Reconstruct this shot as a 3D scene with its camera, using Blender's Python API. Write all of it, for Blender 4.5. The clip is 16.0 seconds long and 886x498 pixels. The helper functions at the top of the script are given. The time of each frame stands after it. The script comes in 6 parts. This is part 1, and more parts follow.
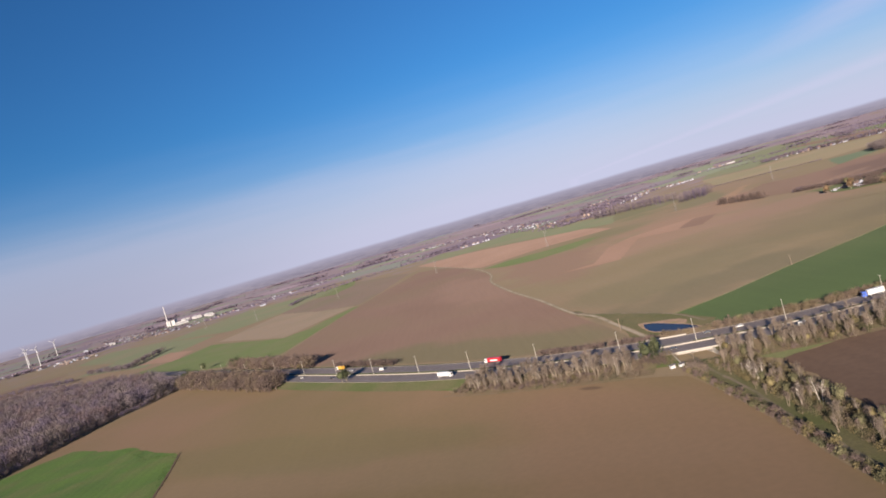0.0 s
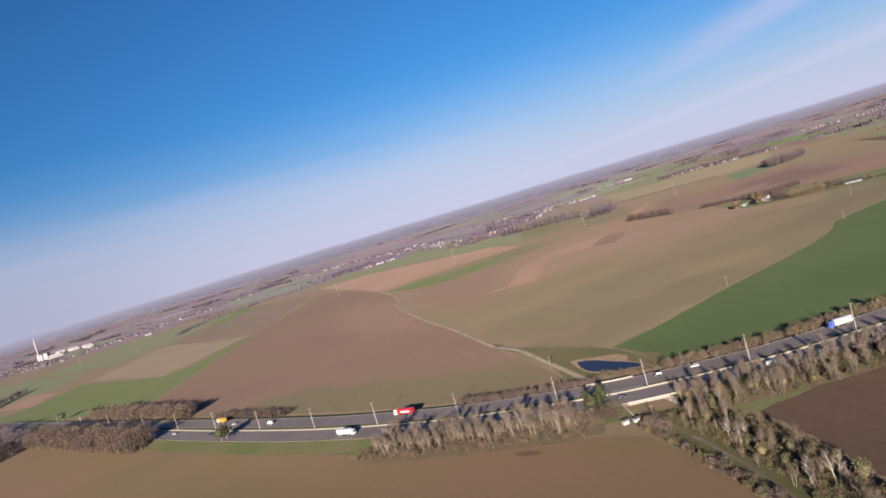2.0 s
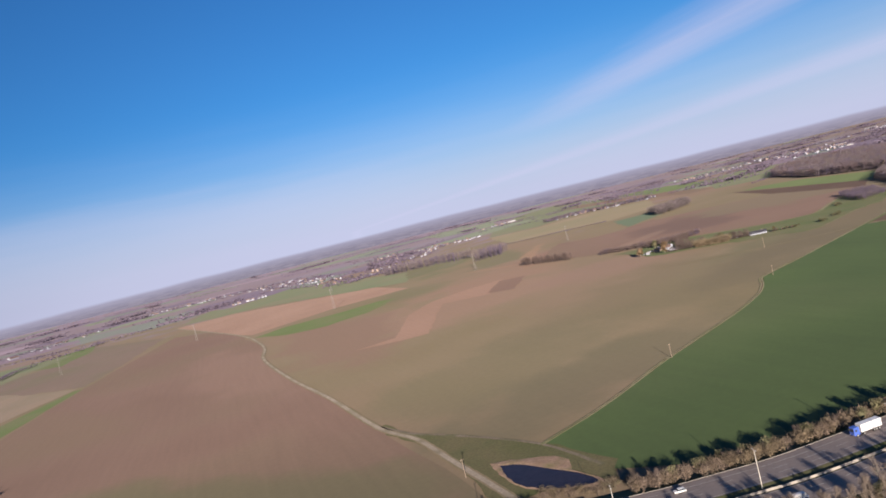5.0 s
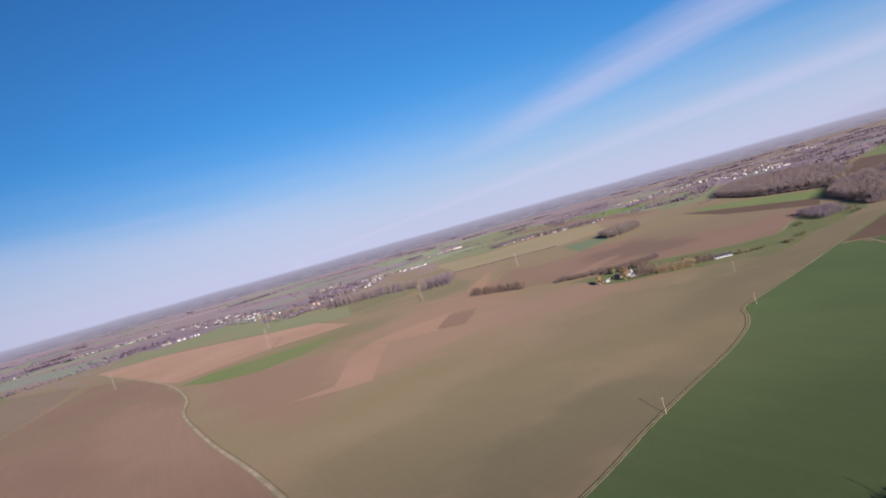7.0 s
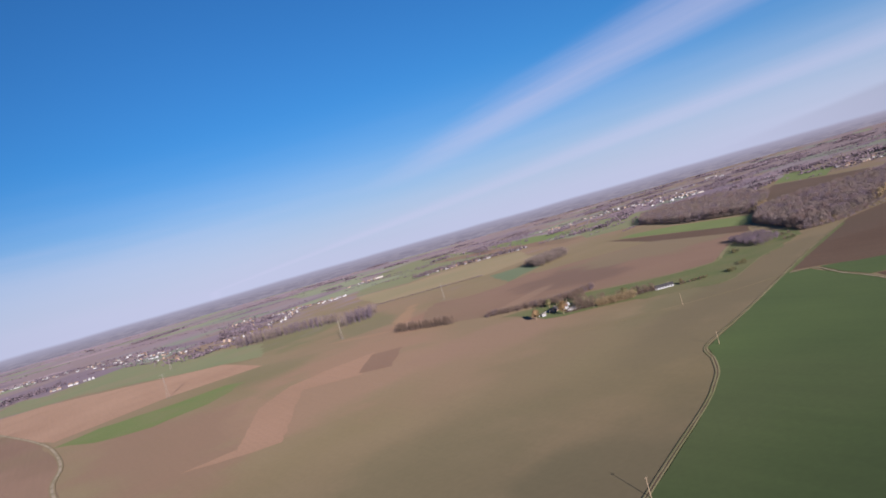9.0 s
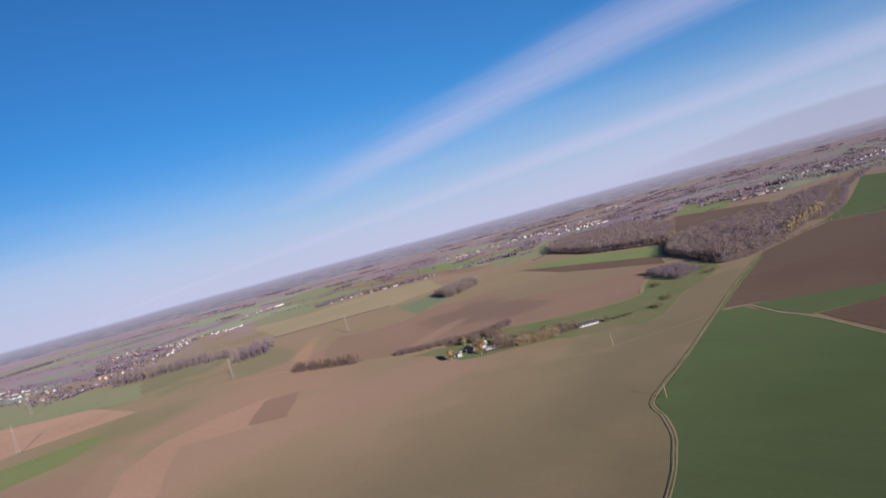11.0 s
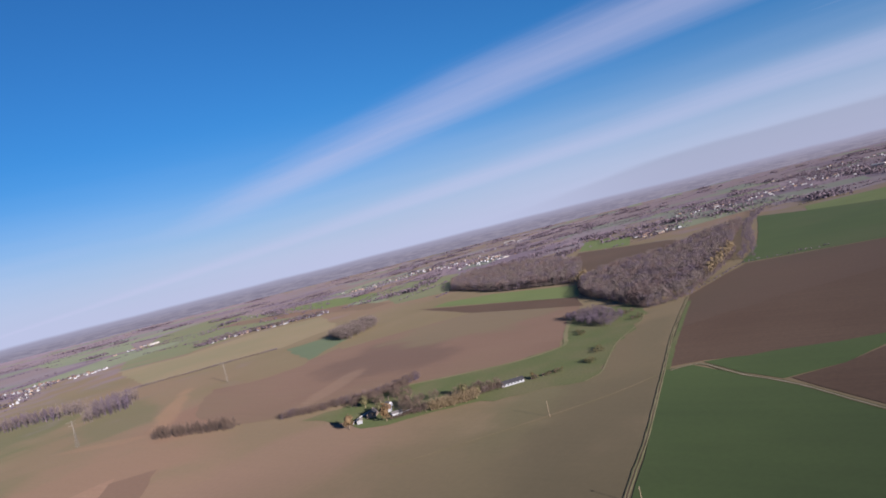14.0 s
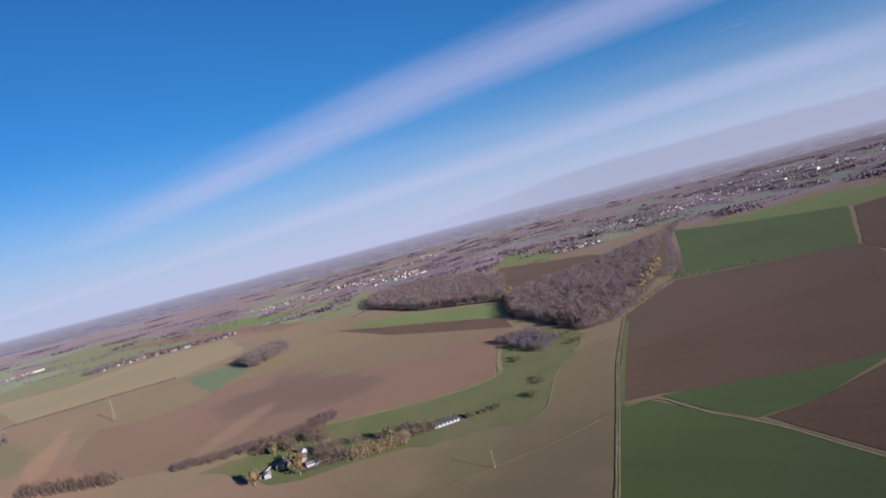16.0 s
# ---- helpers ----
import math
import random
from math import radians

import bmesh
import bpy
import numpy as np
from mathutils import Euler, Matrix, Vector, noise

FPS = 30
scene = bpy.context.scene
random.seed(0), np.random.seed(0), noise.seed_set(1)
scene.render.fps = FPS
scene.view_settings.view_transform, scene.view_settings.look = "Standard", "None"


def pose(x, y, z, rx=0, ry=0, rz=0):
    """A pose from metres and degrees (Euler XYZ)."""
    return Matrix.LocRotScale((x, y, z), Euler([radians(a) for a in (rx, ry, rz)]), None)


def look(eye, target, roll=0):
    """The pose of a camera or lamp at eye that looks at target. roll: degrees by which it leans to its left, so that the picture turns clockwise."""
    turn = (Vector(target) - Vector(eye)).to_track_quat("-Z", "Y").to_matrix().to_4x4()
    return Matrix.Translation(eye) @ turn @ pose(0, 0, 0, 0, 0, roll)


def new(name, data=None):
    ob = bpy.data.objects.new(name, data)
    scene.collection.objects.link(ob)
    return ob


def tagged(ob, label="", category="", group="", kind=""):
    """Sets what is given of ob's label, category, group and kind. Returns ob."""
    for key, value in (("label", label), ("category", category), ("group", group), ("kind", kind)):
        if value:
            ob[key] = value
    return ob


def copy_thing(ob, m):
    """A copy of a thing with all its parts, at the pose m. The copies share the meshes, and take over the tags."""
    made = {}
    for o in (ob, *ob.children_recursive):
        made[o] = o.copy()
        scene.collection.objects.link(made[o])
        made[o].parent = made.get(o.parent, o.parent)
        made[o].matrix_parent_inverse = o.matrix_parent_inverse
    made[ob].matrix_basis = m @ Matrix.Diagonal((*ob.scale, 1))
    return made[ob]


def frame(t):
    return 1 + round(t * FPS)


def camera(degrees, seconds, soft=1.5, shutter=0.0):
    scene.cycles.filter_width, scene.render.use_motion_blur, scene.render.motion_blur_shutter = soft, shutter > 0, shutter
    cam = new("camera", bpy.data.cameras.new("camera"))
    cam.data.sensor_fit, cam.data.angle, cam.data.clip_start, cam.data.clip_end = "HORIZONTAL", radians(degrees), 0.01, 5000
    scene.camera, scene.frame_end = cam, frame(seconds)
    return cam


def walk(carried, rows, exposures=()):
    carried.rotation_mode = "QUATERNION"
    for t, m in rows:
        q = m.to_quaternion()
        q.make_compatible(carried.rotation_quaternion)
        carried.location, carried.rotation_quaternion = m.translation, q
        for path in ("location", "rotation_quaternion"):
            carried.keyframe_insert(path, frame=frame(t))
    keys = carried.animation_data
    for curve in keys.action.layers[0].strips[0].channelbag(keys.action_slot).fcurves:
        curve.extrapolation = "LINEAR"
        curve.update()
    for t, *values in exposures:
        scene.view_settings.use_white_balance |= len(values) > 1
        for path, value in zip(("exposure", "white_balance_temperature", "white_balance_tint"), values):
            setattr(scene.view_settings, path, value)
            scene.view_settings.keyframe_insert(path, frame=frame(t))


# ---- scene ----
# ---------- camera ----------
def flown(x, y, z, yaw, pitch, roll):
    """A pose from a place, the turn to the left of +y, the tilt up and the roll, in degrees."""
    a, b = radians(yaw), radians(pitch)
    ahead = Vector((-math.sin(a) * math.cos(b), math.cos(a) * math.cos(b), math.sin(b)))
    return look((x, y, z), Vector((x, y, z)) + ahead * 100, roll)


cam = camera(66.30, 16.0, soft=1.7)
PATH = [
    (0.0, flown(0.00, 0.00, 111.00, 0.000, -2.363, -16.078)),
    (0.5, flown(1.20, 19.89, 111.62, -1.606, -2.606, -17.263)),
    (1.0, flown(2.40, 39.79, 112.25, -3.820, -2.875, -15.612)),
    (1.5, flown(3.63, 59.67, 112.87, -6.024, -3.048, -15.309)),
    (2.0, flown(4.99, 79.52, 113.48, -8.182, -3.224, -16.609)),
    (2.5, flown(6.64, 99.27, 114.07, -10.152, -3.332, -16.165)),
    (3.0, flown(8.79, 118.91, 114.65, -12.010, -3.464, -16.041)),
    (3.5, flown(11.51, 138.40, 115.25, -13.724, -3.615, -16.670)),
    (4.0, flown(14.72, 157.72, 115.83, -15.516, -3.486, -15.198)),
    (6.5, flown(46.01, 249.57, 117.61, -22.604, -2.266, -15.549)),
    (7.0, flown(53.21, 267.37, 118.23, -23.824, -1.981, -15.428)),
    (7.5, flown(60.50, 285.03, 118.90, -25.219, -1.665, -15.452)),
    (8.0, flown(67.91, 302.59, 119.63, -27.071, -1.473, -16.037)),
    (10.5, flown(114.01, 385.09, 126.02, -36.970, -1.696, -14.716)),
    (11.0, flown(124.38, 400.70, 127.23, -39.190, -1.605, -15.078)),
    (11.5, flown(134.96, 416.04, 128.44, -41.284, -1.542, -15.457)),
    (12.0, flown(145.89, 430.96, 129.69, -43.141, -1.437, -15.653)),
    (12.5, flown(157.24, 445.40, 131.00, -44.670, -1.437, -16.283)),
    (13.0, flown(168.99, 459.34, 132.35, -45.821, -1.558, -16.860)),
    (13.5, flown(181.03, 472.89, 133.75, -46.988, -1.522, -15.572)),
    (14.0, flown(193.27, 486.10, 135.18, -48.415, -1.264, -14.102)),
    (14.5, flown(205.66, 498.99, 136.60, -50.183, -1.113, -13.091)),
    (15.0, flown(218.15, 511.67, 138.00, -52.089, -1.347, -14.873)),
    (15.5, flown(230.69, 524.20, 139.37, -54.015, -1.633, -15.195)),
    (16.0, flown(243.25, 536.68, 140.71, -55.718, -1.929, -14.226)),
]
# the camera stops down a little and cools its picture as it turns away from the sunlit side
walk(cam, PATH, [(0.0, 1.61, 6650, 10), (4.0, 1.61, 6480, 10), (8.0, 1.55, 6330, 10), (12.0, 1.50, 6290, 10), (16.0, 1.48, 6080, 10)])

# ---------- light ----------
SUN_WAY = Vector((0.300, 0.922, -0.245))  # the way the sunlight travels

sun = new("sun", bpy.data.lights.new("sun", "SUN"))
sun.data.energy = 4.2
sun.data.angle = radians(0.5)
sun.data.color = (1.0, 0.85, 0.71)
sun.matrix_world = look((0, 0, 0), SUN_WAY)


def sky_world():
    world = bpy.data.worlds.new("sky")
    scene.world = world
    world.use_nodes = True
    nt = world.node_tree
    nodes, links = nt.nodes, nt.links
    nodes.clear()

    def node(kind, **sets):
        n = nodes.new(kind)
        for key, value in sets.items():
            n.inputs[key].default_value = value
        return n

    def math_(op, a, b=None, c=None, clamp=False):
        n = nodes.new("ShaderNodeMath")
        n.operation, n.use_clamp = op, clamp
        for i, v in enumerate((a, b, c)):
            if v is None:
                continue
            if isinstance(v, (int, float)):
                n.inputs[i].default_value = v
            else:
                links.new(v, n.inputs[i])
        return n.outputs[0]

    def ramp(value, lo, hi):
        n = nodes.new("ShaderNodeMapRange")
        n.interpolation_type = "SMOOTHSTEP"
        n.inputs[1].default_value, n.inputs[2].default_value = lo, hi
        links.new(value, n.inputs[0])
        return n.outputs[0]

    def mix(fac, a, b):
        n = nodes.new("ShaderNodeMix")
        n.data_type = "RGBA"
        links.new(fac, n.inputs[0])
        for i, v in ((6, a), (7, b)):
            if isinstance(v, tuple):
                n.inputs[i].default_value = (*v, 1)
            else:
                links.new(v, n.inputs[i])
        return n.outputs[2]

    sky = nodes.new("ShaderNodeTexSky")
    sky.sky_type = "NISHITA"
    sky.sun_disc = False
    sky.sun_elevation = radians(14.2)
    sky.sun_rotation = radians(198)
    sky.altitude = 0
    sky.air_density, sky.dust_density, sky.ozone_density = 1.0, 0.6, 3.0
    gain = nodes.new("ShaderNodeVectorMath")
    gain.operation = "MULTIPLY"
    gain.inputs[1].default_value = SKY_GAIN
    links.new(sky.outputs[0], gain.inputs[0])
    coord = nodes.new("ShaderNodeTexCoord")
    sep = nodes.new("ShaderNodeSeparateXYZ")
    links.new(coord.outputs["Generated"], sep.inputs[0])
    x, y, z = sep.outputs
    up = math_("MAXIMUM", z, 0.004)
    px, py = math_("DIVIDE", x, up), math_("DIVIDE", y, up)
    # a cirrus layer, seen as a plane overhead: streaks that run along y
    comb = nodes.new("ShaderNodeCombineXYZ")
    links.new(px, comb.inputs[0])
    links.new(math_("MULTIPLY", py, 0.16), comb.inputs[1])
    wisps = node("ShaderNodeTexNoise", Scale=0.9, Detail=7.0, Roughness=0.62)
    links.new(comb.outputs[0], wisps.inputs["Vector"])
    fine = node("ShaderNodeTexNoise", Scale=4.0, Detail=6.0, Roughness=0.6)
    links.new(comb.outputs[0], fine.inputs["Vector"])
    jitter = math_("ADD", math_("MULTIPLY", math_("SUBTRACT", wisps.outputs[0], 0.5), 0.9),
                   math_("MULTIPLY", math_("SUBTRACT", fine.outputs[0], 0.5), 0.22))
    lane = math_("ADD", math_("SUBTRACT", px, math_("MULTIPLY", math_("MAXIMUM", math_("SUBTRACT", py, 2.6), 0.0), 0.17)), jitter)

    def band(centre, half, edge):
        d = math_("ABSOLUTE", math_("SUBTRACT", lane, centre))
        n = nodes.new("ShaderNodeMapRange")
        n.interpolation_type = "SMOOTHSTEP"
        n.inputs[1].default_value, n.inputs[2].default_value = half + edge, half - edge
        links.new(d, n.inputs[0])
        return n.outputs[0]

    ahead = ramp(py, -1.5, 1.0)
    streak = math_("MULTIPLY", math_("MULTIPLY", band(4.2, 0.54, 0.50), ramp(py, 12.0, 5.0)), math_("MULTIPLY_ADD", fine.outputs[0], 0.26, 0.35))
    veil = math_("MULTIPLY", band(11.0, 1.6, 1.4), math_("MULTIPLY_ADD", wisps.outputs[0], 0.4, 0.22))
    small = math_("MULTIPLY", band(6.2, 0.30, 0.30), math_("MULTIPLY", ramp(fine.outputs[0], 0.52, 0.7), ramp(py, 1.8, 0.6)))
    cloud = math_("MULTIPLY", math_("MAXIMUM", math_("MAXIMUM", streak, veil), math_("MULTIPLY", small, 0.3)), ahead, clamp=True)
    col = mix(cloud, gain.outputs[0], CIRRUS)
    # the milky air low over the land, with a faint grey bank in the east
    low = node("ShaderNodeTexNoise", Scale=3.0, Detail=4.0)
    stretch = nodes.new("ShaderNodeCombineXYZ")
    links.new(x, stretch.inputs[0])
    links.new(y, stretch.inputs[1])
    links.new(math_("MULTIPLY", z, 14.0), stretch.inputs[2])
    links.new(stretch.outputs[0], low.inputs["Vector"])
    wob = math_("MULTIPLY_ADD", math_("SUBTRACT", low.outputs[0], 0.5), 0.03, z)
    pale = math_("POWER", ramp(wob, HAZE_TOP, -0.02), 1.45)
    col = mix(math_("MULTIPLY", pale, 0.88), col, HAZE)
    layer = math_("MULTIPLY_ADD", math_("SUBTRACT", low.outputs[0], 0.5), 0.04, z)
    col = mix(math_("MULTIPLY", ramp(layer, 0.125, 0.07), math_("MULTIPLY", ramp(x, 0.50, 0.0), 0.34)), col, HAZE)
    side = math_("DIVIDE", x, math_("SQRT", math_("ADD", math_("MULTIPLY", x, x), math_("MULTIPLY", y, y))))
    crest = math_("MULTIPLY_ADD", math_("SUBTRACT", low.outputs[0], 0.5), 0.012, math_("MULTIPLY", ramp(side, 0.76, 0.97), 0.034))
    bank = math_("MULTIPLY", ramp(math_("SUBTRACT", z, crest), 0.003, -0.006), math_("MULTIPLY", ramp(side, 0.78, 0.95), 0.52))
    col = mix(bank, col, BANK)
    shade = math_("MULTIPLY_ADD", ramp(x, 0.30, -0.55), -0.15, 1.0)
    dim = nodes.new("ShaderNodeVectorMath")
    dim.operation = "SCALE"
    links.new(col, dim.inputs[0])
    links.new(shade, dim.inputs["Scale"])
    col = dim.outputs[0]
    dusk = math_("MULTIPLY", ramp(z, 0.16, 0.0), math_("MULTIPLY", ramp(x, -0.10, -0.60), 0.75))
    col = mix(dusk, col, WEST_HAZE)
    # land beyond the far edge of the ground, painted into the sky: woods and fields in hazed colours, drawn out into
    # streaks that thin into the haze
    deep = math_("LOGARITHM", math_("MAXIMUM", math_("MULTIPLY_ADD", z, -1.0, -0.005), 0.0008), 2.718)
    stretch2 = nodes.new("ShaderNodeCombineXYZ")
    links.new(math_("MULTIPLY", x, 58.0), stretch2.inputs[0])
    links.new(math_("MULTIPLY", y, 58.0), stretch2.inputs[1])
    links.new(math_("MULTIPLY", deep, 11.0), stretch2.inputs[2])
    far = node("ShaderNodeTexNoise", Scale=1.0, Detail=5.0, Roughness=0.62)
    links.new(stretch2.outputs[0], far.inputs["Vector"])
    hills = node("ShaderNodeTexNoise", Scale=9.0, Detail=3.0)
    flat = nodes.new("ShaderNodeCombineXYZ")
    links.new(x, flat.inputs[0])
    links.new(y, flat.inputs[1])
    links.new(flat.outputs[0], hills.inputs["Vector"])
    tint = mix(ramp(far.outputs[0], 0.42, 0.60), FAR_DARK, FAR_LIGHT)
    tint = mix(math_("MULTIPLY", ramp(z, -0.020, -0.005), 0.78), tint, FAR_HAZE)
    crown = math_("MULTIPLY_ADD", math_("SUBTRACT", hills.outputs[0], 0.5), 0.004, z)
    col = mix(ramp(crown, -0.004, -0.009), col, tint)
    bg = nodes.new("ShaderNodeBackground")
    bg.inputs[1].default_value = SKY_STRENGTH
    links.new(col, bg.inputs[0])
    out = nodes.new("ShaderNodeOutputWorld")
    links.new(bg.outputs[0], out.inputs[0])


SKY_STRENGTH = 0.1
SKY_GAIN = (0.098, 0.248, 0.400)
CIRRUS = (2.0, 1.95, 2.65)
HAZE = (2.1, 2.12, 2.85)
HAZE_TOP = 0.235
BANK = (1.22, 1.27, 1.70)
WEST_HAZE = (1.18, 1.25, 1.75)
# tones of the painted far land, haze already mixed in
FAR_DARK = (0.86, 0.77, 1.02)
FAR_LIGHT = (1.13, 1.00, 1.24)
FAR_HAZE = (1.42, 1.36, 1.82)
sky_world()


# ---------- materials ----------
def material(name, a, b, scale=0.02, fine=0.5, grain=0.25, rough=0.9, third=None, third_scale=0.006, furrow=None, by_object=0.0,
             by_island=0.0, metal=0.0, spec=0.25, bump=0.0, stretch=None, spots=(), crumbly=0.0):
    """Two colours mixed by a broad noise in world metres, a finer grain over it, and, where given, a third colour in
    wide patches, soft patches of other soil and of haze put into the far ground's colour (x, y, half length, half
    width, turn, colour, strength), tillage streaks (angle, spacing, strength) and a change from object to object or
    from piece
    to piece. crumbly: how rough the surface is at a small scale, so that it throws light back towards the sun, as soil
    and crops do."""
    m = bpy.data.materials.new(name)
    m.use_nodes = True
    nt = m.node_tree
    nodes, links = nt.nodes, nt.links
    bsdf = nodes["Principled BSDF"]
    bsdf.inputs["Roughness"].default_value = rough
    bsdf.inputs["Metallic"].default_value = metal
    bsdf.inputs["Diffuse Roughness"].default_value = crumbly
    bsdf.inputs["Specular IOR Level"].default_value = spec
    geo = nodes.new("ShaderNodeNewGeometry")
    place = geo.outputs["Position"]
    if stretch:
        mapping = nodes.new("ShaderNodeMapping")
        mapping.inputs["Rotation"].default_value = (0, 0, radians(stretch[0]))
        mapping.inputs["Scale"].default_value = (1, stretch[1], 1)
        links.new(place, mapping.inputs[0])
        place = mapping.outputs[0]

    def noise_(s, detail=4.0, src=None):
        n = nodes.new("ShaderNodeTexNoise")
        n.inputs["Scale"].default_value = s
        n.inputs["Detail"].default_value = detail
        links.new(src or place, n.inputs["Vector"])
        return n.outputs[0]

    def spread(v, lo, hi, to0=0.0, to1=1.0):
        n = nodes.new("ShaderNodeMapRange")
        for i, k in enumerate((lo, hi, to0, to1)):
            n.inputs[i + 1].default_value = k
        links.new(v, n.inputs[0])
        return n.outputs[0]

    def mix(fac, p, q, kind="MIX"):
        n = nodes.new("ShaderNodeMix")
        n.data_type, n.blend_type = "RGBA", kind
        for i, v in ((0, fac), (6, p), (7, q)):
            if isinstance(v, (int, float)):
                n.inputs[i].default_value = v
            elif isinstance(v, tuple):
                n.inputs[i].default_value = (*v, 1)
            else:
                links.new(v, n.inputs[i])
        return n.outputs[2]

    def grey(v):
        n = nodes.new("ShaderNodeCombineColor")
        for i in range(3):
            links.new(v, n.inputs[i])
        return n.outputs[0]

    col = mix(spread(noise_(scale), 0.32, 0.68), a, b)
    if third:
        col = mix(spread(noise_(third_scale, 3.0), 0.46, 0.66), col, third)
    if spots:
        warp = spread(noise_(0.012, 5.0, geo.outputs["Position"]), 0.3, 0.7, -0.38, 0.38)
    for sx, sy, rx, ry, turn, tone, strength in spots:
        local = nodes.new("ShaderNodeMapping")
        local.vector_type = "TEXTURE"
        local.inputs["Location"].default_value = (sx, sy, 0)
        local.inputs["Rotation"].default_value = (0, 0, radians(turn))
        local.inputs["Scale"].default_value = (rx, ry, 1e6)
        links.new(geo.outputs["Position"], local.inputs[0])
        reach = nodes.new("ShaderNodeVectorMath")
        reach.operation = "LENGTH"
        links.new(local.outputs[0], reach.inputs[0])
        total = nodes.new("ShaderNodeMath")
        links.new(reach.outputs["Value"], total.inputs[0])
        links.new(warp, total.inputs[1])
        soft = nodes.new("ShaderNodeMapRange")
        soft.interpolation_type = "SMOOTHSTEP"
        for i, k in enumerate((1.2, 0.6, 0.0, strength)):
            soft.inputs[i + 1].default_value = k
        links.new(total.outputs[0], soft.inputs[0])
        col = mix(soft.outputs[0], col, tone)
    col = mix(1.0, col, grey(spread(noise_(fine, 6.0), 0.25, 0.75, 1 - grain, 1 + grain)), "MULTIPLY")
    if furrow:
        angle, spacing, strength = furrow
        mapping = nodes.new("ShaderNodeMapping")
        mapping.inputs["Rotation"].default_value = (0, 0, radians(angle))
        mapping.inputs["Scale"].default_value = (1.0 / spacing, 0.012, 0.0)
        links.new(geo.outputs["Position"], mapping.inputs[0])
        streaks = noise_(1.0, 3.0, mapping.outputs[0])
        col = mix(1.0, col, grey(spread(streaks, 0.25, 0.75, 1 - strength * 2, 1 + strength * 2)), "MULTIPLY")
    if by_object:
        info = nodes.new("ShaderNodeObjectInfo")
        col = mix(1.0, col, grey(spread(info.outputs["Random"], 0, 1, 1 - by_object, 1 + by_object)), "MULTIPLY")
    if by_island:
        col = mix(1.0, col, grey(spread(geo.outputs["Random Per Island"], 0, 1, 1 - by_island, 1 + by_island)), "MULTIPLY")
    links.new(col, bsdf.inputs["Base Color"])
    if bump:
        bp = nodes.new("ShaderNodeBump")
        bp.inputs["Strength"].default_value = bump
        links.new(noise_(fine * 3), bp.inputs["Height"])
        links.new(bp.outputs[0], bsdf.inputs["Normal"])
    return m


CRUMBLY = 0.8
CROP_PATCHES = [(300, 1000, 200, 130, 20, (0.109, 0.075, 0.057), 0.9), (420, 1150, 120, 115, 0, (0.108, 0.073, 0.055), 0.9),
         (620, 1235, 130, 95, 20, (0.098, 0.062, 0.048), 0.9), (335, 1290, 60, 90, -10, (0.056, 0.060, 0.033), 0.4),
         (480, 1650, 110, 190, -25, (0.040, 0.057, 0.025), 0.5), (210, 640, 120, 80, 20, (0.067, 0.061, 0.038), 0.5),
         (150, 1010, 75, 200, -5, (0.092, 0.063, 0.048), 0.85), (430, 830, 170, 80, 30, (0.096, 0.070, 0.051), 0.55),
         (555, 1440, 150, 62, 68, (0.058, 0.062, 0.035), 0.6), (598, 1372, 150, 17, 56, (0.128, 0.084, 0.058), 0.7), (478, 1285, 60, 12, 118, (0.120, 0.080, 0.057), 0.5)]
SOIL_PATCHES = [(610, 790, 130, 40, 15, (0.060, 0.059, 0.035), 0.7), (820, 780, 150, 22, 16, (0.083, 0.069, 0.046), 0.7),
         (520, 1000, 60, 110, 0, (0.079, 0.065, 0.043), 0.3), (470, 930, 90, 70, 20, (0.103, 0.071, 0.056), 0.7),
         # these two darken the soil colour to stand in for lens falloff
         (440, 730, 210, 110, 22, (0.066, 0.058, 0.036), 0.5), (640, 745, 200, 45, 17, (0.060, 0.052, 0.034), 0.65),
         (500, 690, 130, 60, 18, (0.061, 0.052, 0.035), 0.5), (230, 560, 120, 50, 20, (0.061, 0.055, 0.036), 0.7)]
# distance haze, put into the colour of the far ground as wide pale patches
HAZE_PATCHES = [(300, 3900, 3600, 1750, 0, (0.100, 0.080, 0.099), 0.85), (3700, 1200, 1750, 1900, 0, (0.098, 0.078, 0.099), 0.85),
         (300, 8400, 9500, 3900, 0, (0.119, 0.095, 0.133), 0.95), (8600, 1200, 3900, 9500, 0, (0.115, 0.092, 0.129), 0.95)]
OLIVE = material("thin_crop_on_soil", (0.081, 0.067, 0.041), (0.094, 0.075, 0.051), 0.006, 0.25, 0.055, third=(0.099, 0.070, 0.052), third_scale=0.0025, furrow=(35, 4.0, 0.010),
                 spots=CROP_PATCHES + SOIL_PATCHES + HAZE_PATCHES, crumbly=CRUMBLY)
NEAR_SOIL = material("stubble_soil", (0.072, 0.056, 0.029), (0.081, 0.059, 0.035), 0.007, 0.3, 0.06, third=(0.092, 0.061, 0.040), third_scale=0.004, furrow=(38, 9.0, 0.010),
                     spots=[(57, 367, 8, 3, -42, (0.039, 0.026, 0.018), 0.8), (-60, 330, 190, 26, -28, (0.088, 0.065, 0.043), 0.6), (-140, 420, 170, 30, -32, (0.066, 0.056, 0.029), 0.6), (60, 260, 60, 110, 10, (0.092, 0.060, 0.040), 0.6)], crumbly=CRUMBLY)
DULL_LOAM = material("dull_brown_loam", (0.079, 0.060, 0.049), (0.086, 0.065, 0.053), 0.006, 0.3, 0.08, third=(0.073, 0.063, 0.044), third_scale=0.005, furrow=(-20, 7, 0.02), crumbly=CRUMBLY)
